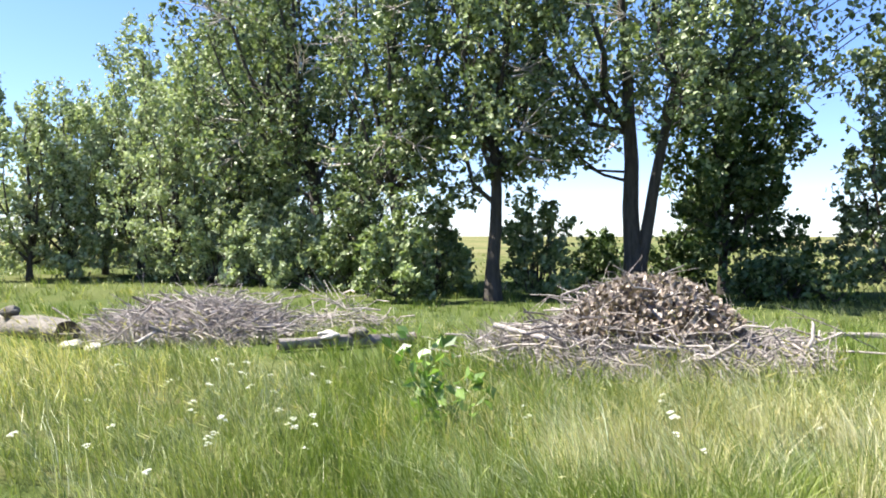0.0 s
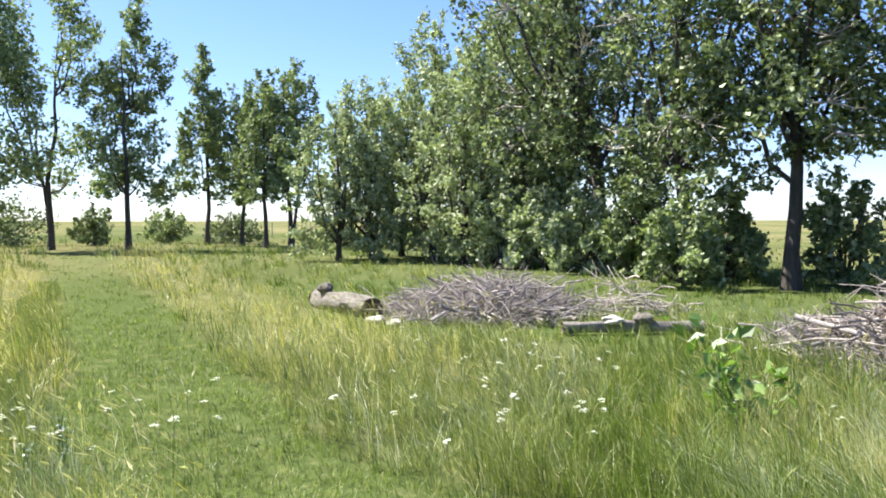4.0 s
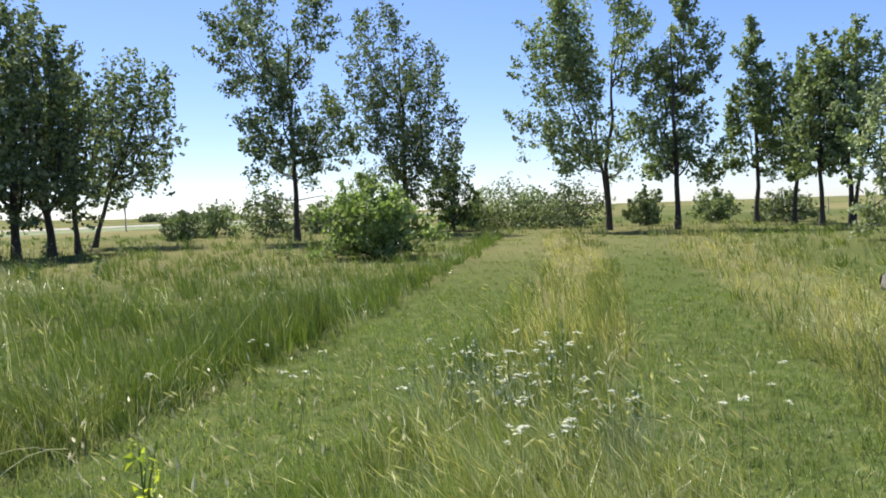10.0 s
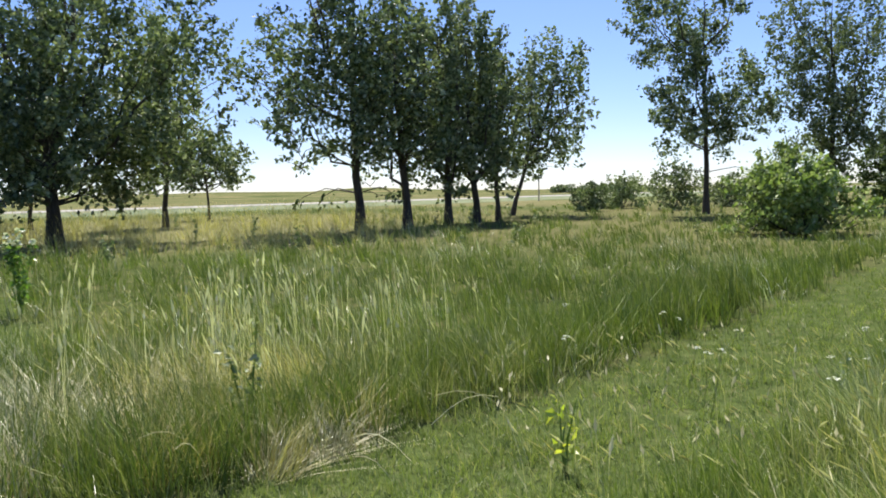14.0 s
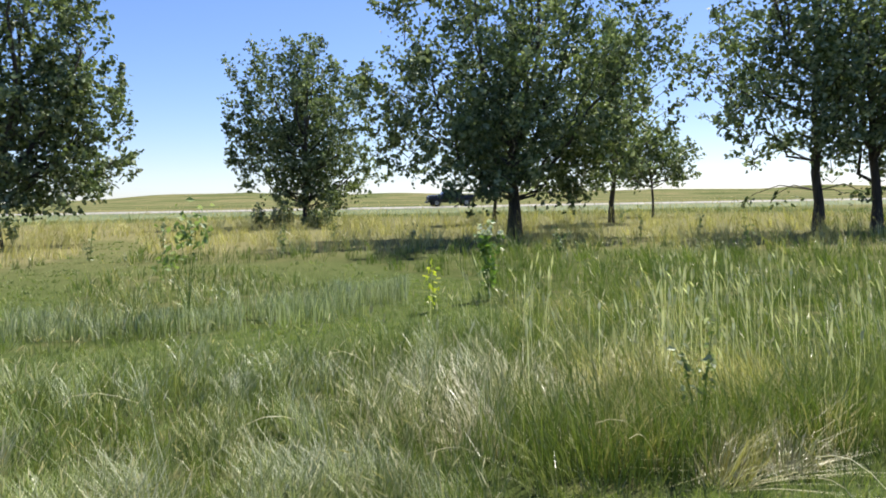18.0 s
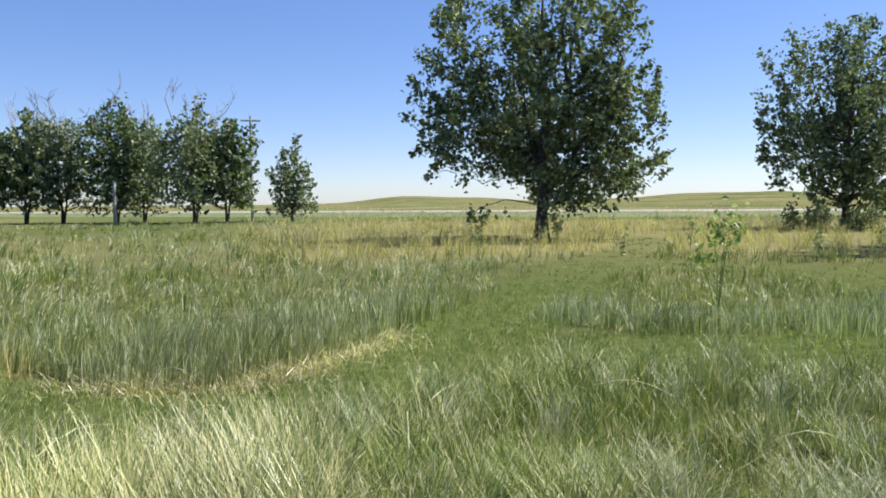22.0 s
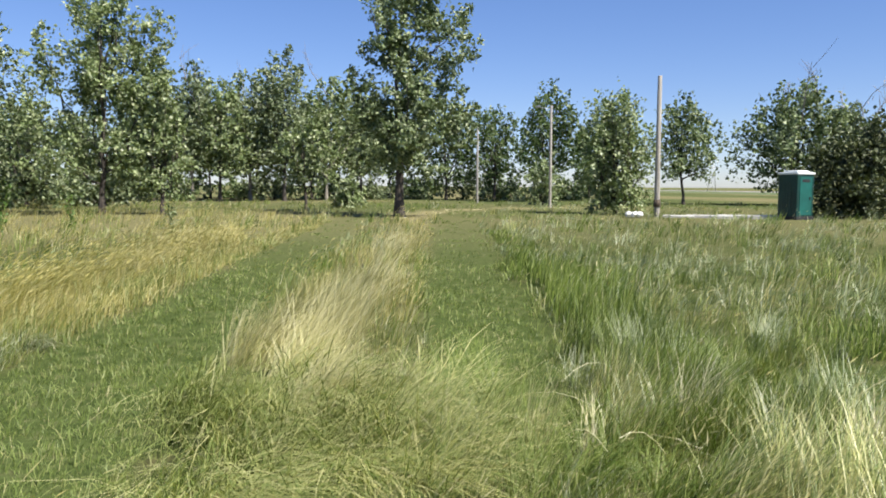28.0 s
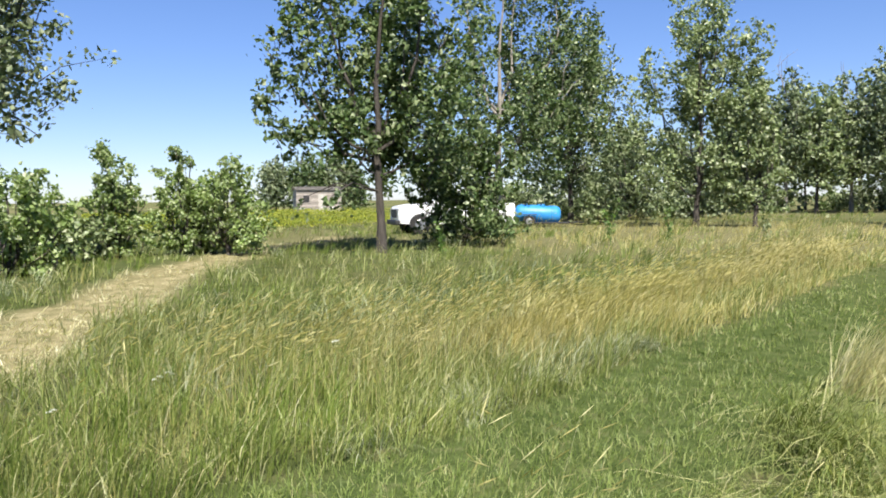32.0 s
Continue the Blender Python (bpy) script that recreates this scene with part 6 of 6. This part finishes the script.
def loft(sections, material_name="body"):
    """A closed hull through cross-sections (x, list of (y, z))."""
    bm = bmesh.new()
    rings = [[bm.verts.new((x, py, pz)) for py, pz in sec] for x, sec in sections]
    for a, b in zip(rings, rings[1:]):
        n = len(a)
        for i in range(n):
            bm.faces.new((a[i], a[(i + 1) % n], b[(i + 1) % n], b[i]))
    bm.faces.new(rings[0][::-1])
    bm.faces.new(rings[-1])
    bmesh.ops.recalc_face_normals(bm, faces=bm.faces)
    for f in bm.faces:
        f.smooth = False
    return bm


def hull(half, low, high, crown=0.05):
    return [(-half, low), (-half - 0.02, (low + high) / 2), (-half + 0.02, high - 0.06), (-half + 0.14, high), (0, high + crown), (half - 0.14, high), (half - 0.02, high - 0.06),
            (half + 0.02, (low + high) / 2), (half, low)]


def pickup(label, x, y, z, turn, paint, trim=BLACK):
    """A crew-cab pickup, nose towards its own +x."""
    ob = thing("pickup_truck", label, "truck", x, y, z, turn)
    part("body", loft([(2.82, hull(0.84, 0.62, 1.12)), (2.72, hull(0.93, 0.52, 1.28)), (2.4, hull(0.97, 0.5, 1.34)), (1.35, hull(0.98, 0.5, 1.39)), (1.2, hull(0.98, 0.47, 1.40)),
                       (-0.85, hull(0.98, 0.47, 1.40))]), paint, ob)
    part("bed", loft([(-0.88, hull(0.98, 0.5, 1.40, 0.0)), (-2.8, hull(0.97, 0.55, 1.40, 0.0))]), paint, ob)
    part("cab", loft([(1.25, [(-0.84, 1.38), (0.84, 1.38), (0.80, 1.45), (-0.80, 1.45)]), (0.55, [(-0.88, 1.38), (0.88, 1.38), (0.72, 1.98), (-0.72, 1.98)]),
                      (0.3, [(-0.88, 1.38), (0.88, 1.38), (0.72, 2.03), (-0.72, 2.03)]), (-0.6, [(-0.88, 1.38), (0.88, 1.38), (0.72, 2.02), (-0.72, 2.02)]),
                      (-0.86, [(-0.87, 1.38), (0.87, 1.38), (0.74, 1.94), (-0.74, 1.94)])]), paint, ob)
    for s in (-1, 1):
        for x0, x1, x2, x3 in ((0.05, 0.82, 0.48, 0.05), (-0.72, -0.02, -0.02, -0.66)):
            bm = bmesh.new()
            pts = [(x0, s * 0.885, 1.43), (x1, s * 0.885, 1.43), (x2, s * 0.752, 1.92), (x3, s * 0.752, 1.92)]
            bm.faces.new([bm.verts.new(p) for p in pts])
            bmesh.ops.solidify(bm, geom=bm.faces[:], thickness=0.012)
            part("window", bm, GLASS, ob, "dark tinted glass")
        part("headlight", boxed(2.70, 2.84, s * 0.62 - 0.16, s * 0.62 + 0.16, 1.0, 1.2, bevel=0.02), STEEL, ob)
        part("tail_light", boxed(-2.83, -2.78, s * 0.88 - 0.07, s * 0.88 + 0.07, 0.95, 1.3, bevel=0.01), DRY_LEAF, ob)
        part("mirror", boxed(0.78, 0.92, s * 1.05 - 0.1, s * 1.05 + 0.1, 1.42, 1.64, bevel=0.03), trim, ob)
        for wx in (1.85, -1.75):
            part("wheel_arch", rod((wx, s * 0.985 - 0.02, 0.46), (wx, s * 0.985 + 0.02, 0.46), 0.50, 0.50, 24), trim, ob)
            wheel(ob, wx, s * 0.90, 0.46, 0.28)
    part("grille", boxed(2.78, 2.87, -0.46, 0.46, 0.78, 1.18, bevel=0.02), trim, ob)
    part("front_bumper", boxed(2.76, 2.98, -0.95, 0.95, 0.45, 0.68, bevel=0.05), trim, ob)
    part("rear_bumper", boxed(-2.95, -2.8, -0.92, 0.92, 0.48, 0.64, bevel=0.03), STEEL, ob)
    bm = bmesh.new()
    bm.faces.new([bm.verts.new(p) for p in ((1.2, -0.76, 1.48), (1.2, 0.76, 1.48), (0.6, 0.68, 1.94), (0.6, -0.68, 1.94))])
    bmesh.ops.solidify(bm, geom=bm.faces[:], thickness=0.012)
    part("windscreen", bm, GLASS, ob)
    return ob


x, y = polar(253.3, 38.5)
pickup("white pickup truck with black bumper parked behind trees", x, y, 0, 253.3 + 180 + 17, WHITE)
x, y = polar(115.4, 97.5)
pickup("dark pickup truck on the highway", x, y, 0.62, 127 + 180, CAR_DARK)


def tank_trailer():
    x, y = polar(247.3, 46)
    ob = thing("tank_trailer", "blue plastic water tank on a trailer", "trailer", x, y, 0, 247.3 + 6)
    part("frame", boxed(-1.5, 1.7, -0.55, 0.55, 0.20, 0.28, bevel=0.02), BLACK, ob)
    bm = rod((-1.28, 0, 0.80), (1.28, 0, 0.68), 0.5, 0.5, 28, 0.28)
    part("tank", bm, BLUE, ob, "bright blue plastic tank")
    for k in (-0.75, 0.0, 0.75):
        part("band", rod((k - 0.04, 0, 0.742 - 0.047 * k), (k + 0.04, 0, 0.738 - 0.047 * k), 0.506, 0.506, 28, 0.006), BLUE, ob)
    part("lid", rod((0.2, 0, 1.18), (0.2, 0, 1.29), 0.2, 0.18, 16, 0.02), BLUE, ob)
    part("drawbar", rod((1.6, 0, 0.25), (2.6, 0, 0.25), 0.05, 0.04, 8), BLACK, ob)
    for s in (-1, 1):
        wheel(ob, -0.55, s * 0.68, 0.34, 0.2)
        part("mudguard", boxed(-0.98, -0.12, s * 0.68 - 0.13, s * 0.68 + 0.13, 0.70, 0.74, bevel=0.015), BLACK, ob)


tank_trailer()


# ---- old shed ----
def shed():
    x, y = polar(262.8, 112)
    ob = thing("shed", "old weathered wooden shed with a sagging grey roof", "shed", x, y, 0, 262.8 + 8)
    for k in range(18):
        z = k * 0.17
        for s in (-1, 1):
            part("board", boxed(-3.0, 3.0, s * 2.0 - 0.02, s * 2.0 + 0.02, z, z + 0.16), SHEDWOOD, ob)
        for s in (-1, 1):
            part("board", boxed(s * 3.0 - 0.02, s * 3.0 + 0.02, -1.98, 1.98, z, z + 0.16), SHEDWOOD, ob)
    for s in (-1, 1):
        for k in range(6):
            bm = bmesh.new()
            y0, y1 = s * (2.3 - k * 0.40), s * (2.3 - (k + 1) * 0.40 - 0.05)
            z0, z1 = 3.04 + k * 0.085, 3.04 + (k + 1) * 0.085 + 0.01
            vs = [bm.verts.new(p) for p in ((-3.25, y0, z0 + 0.03), (3.25, y0, z0 + 0.03), (3.25, y1, z1), (-3.25, y1, z1))]
            bm.faces.new(vs)
            bmesh.ops.solidify(bm, geom=bm.faces[:], thickness=0.05)
            part("roof_course", bm, SHINGLE, ob)
    part("door", boxed(-0.1, 0.9, -2.06, -2.03, 0.7, 2.5), STONE, ob, "faded pale boarded door")
    part("window", boxed(-2.1, -1.3, -2.05, -2.03, 1.4, 2.3), BLACK, ob)
    for s in (-1, 1):
        bm = bmesh.new()
        bm.faces.new([bm.verts.new(p) for p in ((s * 3.0, -2.0, 3.04), (s * 3.0, 2.0, 3.04), (s * 3.0, 0, 3.5))])
        bmesh.ops.solidify(bm, geom=bm.faces[:], thickness=0.04)
        part("gable", bm, SHEDWOOD, ob)


shed()
for k, (b, dd) in enumerate(((263.9, 104), (262.4, 104), (261.8, 105))):
    x, y = polar(b, dd)
    stone("pale rubble heap beside the shed", x, y, 0, 0.7, 420 + k, 0.6)


# ---- weeds and flowers ----
def leafy_weed(label, x, y, high, wide, seed, count, size, leaf=WEED, name="weed", stems=4, flowers=0, spread=0.5, low=0.2):
    g = np.random.default_rng(seed)
    ob = thing(name, label, "plant", x, y, float(land(np.array([x]), np.array([y]))[0]))
    at, lines = [], []
    for s in range(stems):
        q, ln = g.uniform(0, 2 * np.pi), high * (1 if s == 0 else g.uniform(0.6, 0.95))
        end = np.array([math.cos(q) * wide / 2 * g.uniform(0.2, 1), math.sin(q) * wide / 2 * g.uniform(0.2, 1), ln])
        lines.append((np.array([[0, 0, 0], end * [0.4, 0.4, 0.5] + g.normal(0, 0.01, 3), end]), np.array([0.008, 0.006, 0.003])))
        u = g.uniform(low, 1.02, count // stems)
        at.append(end * u[:, None] + g.normal(0, 1, (len(u), 3)) * size * spread)
    v, f = tubes(lines, 5)
    part("stem", mesh_of("stem", v, f, WEED), WEED, ob)
    v, f = leaves(g, np.concatenate(at), size, 0.4, 0.62)
    part("foliage", mesh_of("foliage", v, f, leaf), leaf, ob)
    if flowers:
        top = np.concatenate(at)
        top = top[np.argsort(-top[:, 2])[:flowers]]
        v, f = leaves(g, np.repeat(top, 5, 0) + g.normal(0, 0.02, (flowers * 5, 3)), 0.06, 0.5, 0.9)
        part("blossom", mesh_of("blossom", v, f, PETAL), PETAL, ob, "white flowers")
    return ob


leafy_weed("leafy poplar sucker with rounded leaves", 0.0, 6.3, 0.88, 1.0, 500, 120, 0.12, name="sapling", stems=9)
leafy_weed("leafy poplar sucker with rounded leaves", 0.15, 6.1, 0.45, 0.55, 501, 60, 0.10, name="sapling", stems=5)
leafy_weed("small sucker with bright yellow-green leaves", *polar(77.3, 4.75), 0.42, 0.2, 502, 22, 0.075, WEED_YELLOW, stems=3)
leafy_weed("tall weed with dusty leaves", *polar(98.8, 5.4), 0.8, 0.3, 503, 90, 0.06, SILVER, stems=3)
leafy_weed("tall leafy plant with white flowers", *polar(112.8, 13.0), 1.2, 0.6, 504, 190, 0.10, WEED, flowers=18, stems=5)
leafy_weed("yellowish sucker beside the flowering plant", *polar(116.6, 11.5), 0.7, 0.4, 505, 50, 0.09, WEED_YELLOW, stems=3)
leafy_weed("slender sapling in the uncut island of grass", *polar(133.4, 12.0), 1.5, 0.7, 506, 120, 0.11, BRIGHT, name="sapling", stems=4, spread=1.1, low=0.76)
leafy_weed("leafy suckers at the foot of a big cottonwood", *polar(143.9, 35.4), 1.3, 1.2, 512, 90, 0.2, BRIGHT, name="sapling", stems=6)
leafy_weed("leafy suckers at the foot of a big cottonwood", *polar(149.4, 34.6), 1.5, 1.0, 513, 90, 0.2, WEED, name="sapling", stems=5, low=0.5)
leafy_weed("small dark sapling in the meadow", *polar(254.0, 22), 0.95, 0.5, 507, 60, 0.11, WEED, name="sapling", stems=3)
leafy_weed("leafy young sapling in the ripe grass", *polar(242.3, 28), 1.6, 0.7, 508, 110, 0.12, WEED, name="sapling", stems=3)
leafy_weed("leafy young sapling in the ripe grass", *polar(238.3, 30), 1.3, 0.6, 509, 80, 0.12, WEED, name="sapling", stems=3)
leafy_weed("leafy young poplar in the ripe grass", *polar(232.4, 31), 2.2, 0.9, 510, 160, 0.13, YOUNG, name="sapling", stems=3)
for k in range(34):
    g = random.Random(600 + k)
    leafy_weed("small pale-leaved sucker in the meadow", *polar(g.uniform(64, 150), g.uniform(22, 46)), g.uniform(0.7, 1.2), 0.4, 610 + k, 40, 0.12, YOUNG, name="sapling", stems=3)

for k in range(22):
    g = random.Random(800 + k)
    leafy_weed("silvery wild sage among the yarrow", *polar(g.gauss(52.5, 3.2), g.uniform(4.9, 7.2)), g.uniform(0.35, 0.6), 0.16, 830 + k, 46, 0.032, SAGE, name="sage", stems=4, spread=0.5)


def yarrow():
    g = np.random.default_rng(700)
    ob = thing("yarrow", "wild yarrow with a flat white flower head", "flower", group="yarrow in the meadow")
    v, f = tubes([(np.array([[0, 0, 0], [0.01, 0, 0.25], [0.03, 0.01, 0.5]]), np.array([0.004, 0.003, 0.002]))], 5)
    part("stem", mesh_of("stem", v, f, GRASS), GRASS, ob)
    hubs = np.repeat(np.array([[0.03, 0.01, 0.51], [0.055, 0.0, 0.50], [0.02, 0.035, 0.505], [0.0, 0.0, 0.49]]), 11, 0)
    q, r = g.uniform(0, 2 * np.pi, 44), np.sqrt(g.uniform(0, 1, 44)) * 0.019
    at = hubs + np.stack([r * np.cos(q), r * np.sin(q), -r * r * 9], 1)
    v, f = leaves(g, at, 0.017, 2.0, 0.9)
    part("flower_head", mesh_of("flower_head", v, f, PETAL), PETAL, ob, "flat white flower head")
    return ob


first = yarrow()
flower = random.Random(42)
placed = 0
for b0, b1, d0, d1, n in ((-26, -2, 4.8, 7.0, 10), (2, 22, 4.8, 8.0, 34), (24, 44, 5, 7, 10), (44, 60, 4.4, 7.5, 70), (62, 80, 5, 8, 8), (262, 284, 5, 7, 4), (28, 46, 17, 30, 46)):
    for k in range(n):
        x, y = polar(flower.gauss((b0 + b1) / 2, (b1 - b0) / 4), flower.uniform(d0, d1))
        m = pose(x, y, float(land(np.array([x]), np.array([y]))[0]), flower.uniform(-12, 12), flower.uniform(-12, 12), flower.uniform(0, 360))
        if placed:
            copy_thing(first, m @ Matrix.Scale(flower.uniform(0.6, 0.95), 4))
        else:
            first.matrix_world = m
        placed += 1


# yellow flowering weeds in front of the shed
x, y, d = scatter(52000, 42, 104, 1.6, 256, 278)
keep = patchy(x, y, 9, 78) * 0.7 + patchy(x, y, 2.5, 79) * 0.3 + 0.12 * rng.normal(0, 1, len(x)) > 0.52
x, y, d = x[keep], y[keep], d[keep]
v, f = leaves(rng, np.stack([x, y, 0.2 + 0.5 * rng.uniform(0, 1, len(x)) * (0.4 + patchy(x, y, 8, 77))], 1), 0.12, 0.5, 0.6)
tagged(new("yellow_weeds", mesh_of("yellow_weeds", v, f, YELLOW)), "field of yellow flowering weeds", "weeds", kind="stuff")
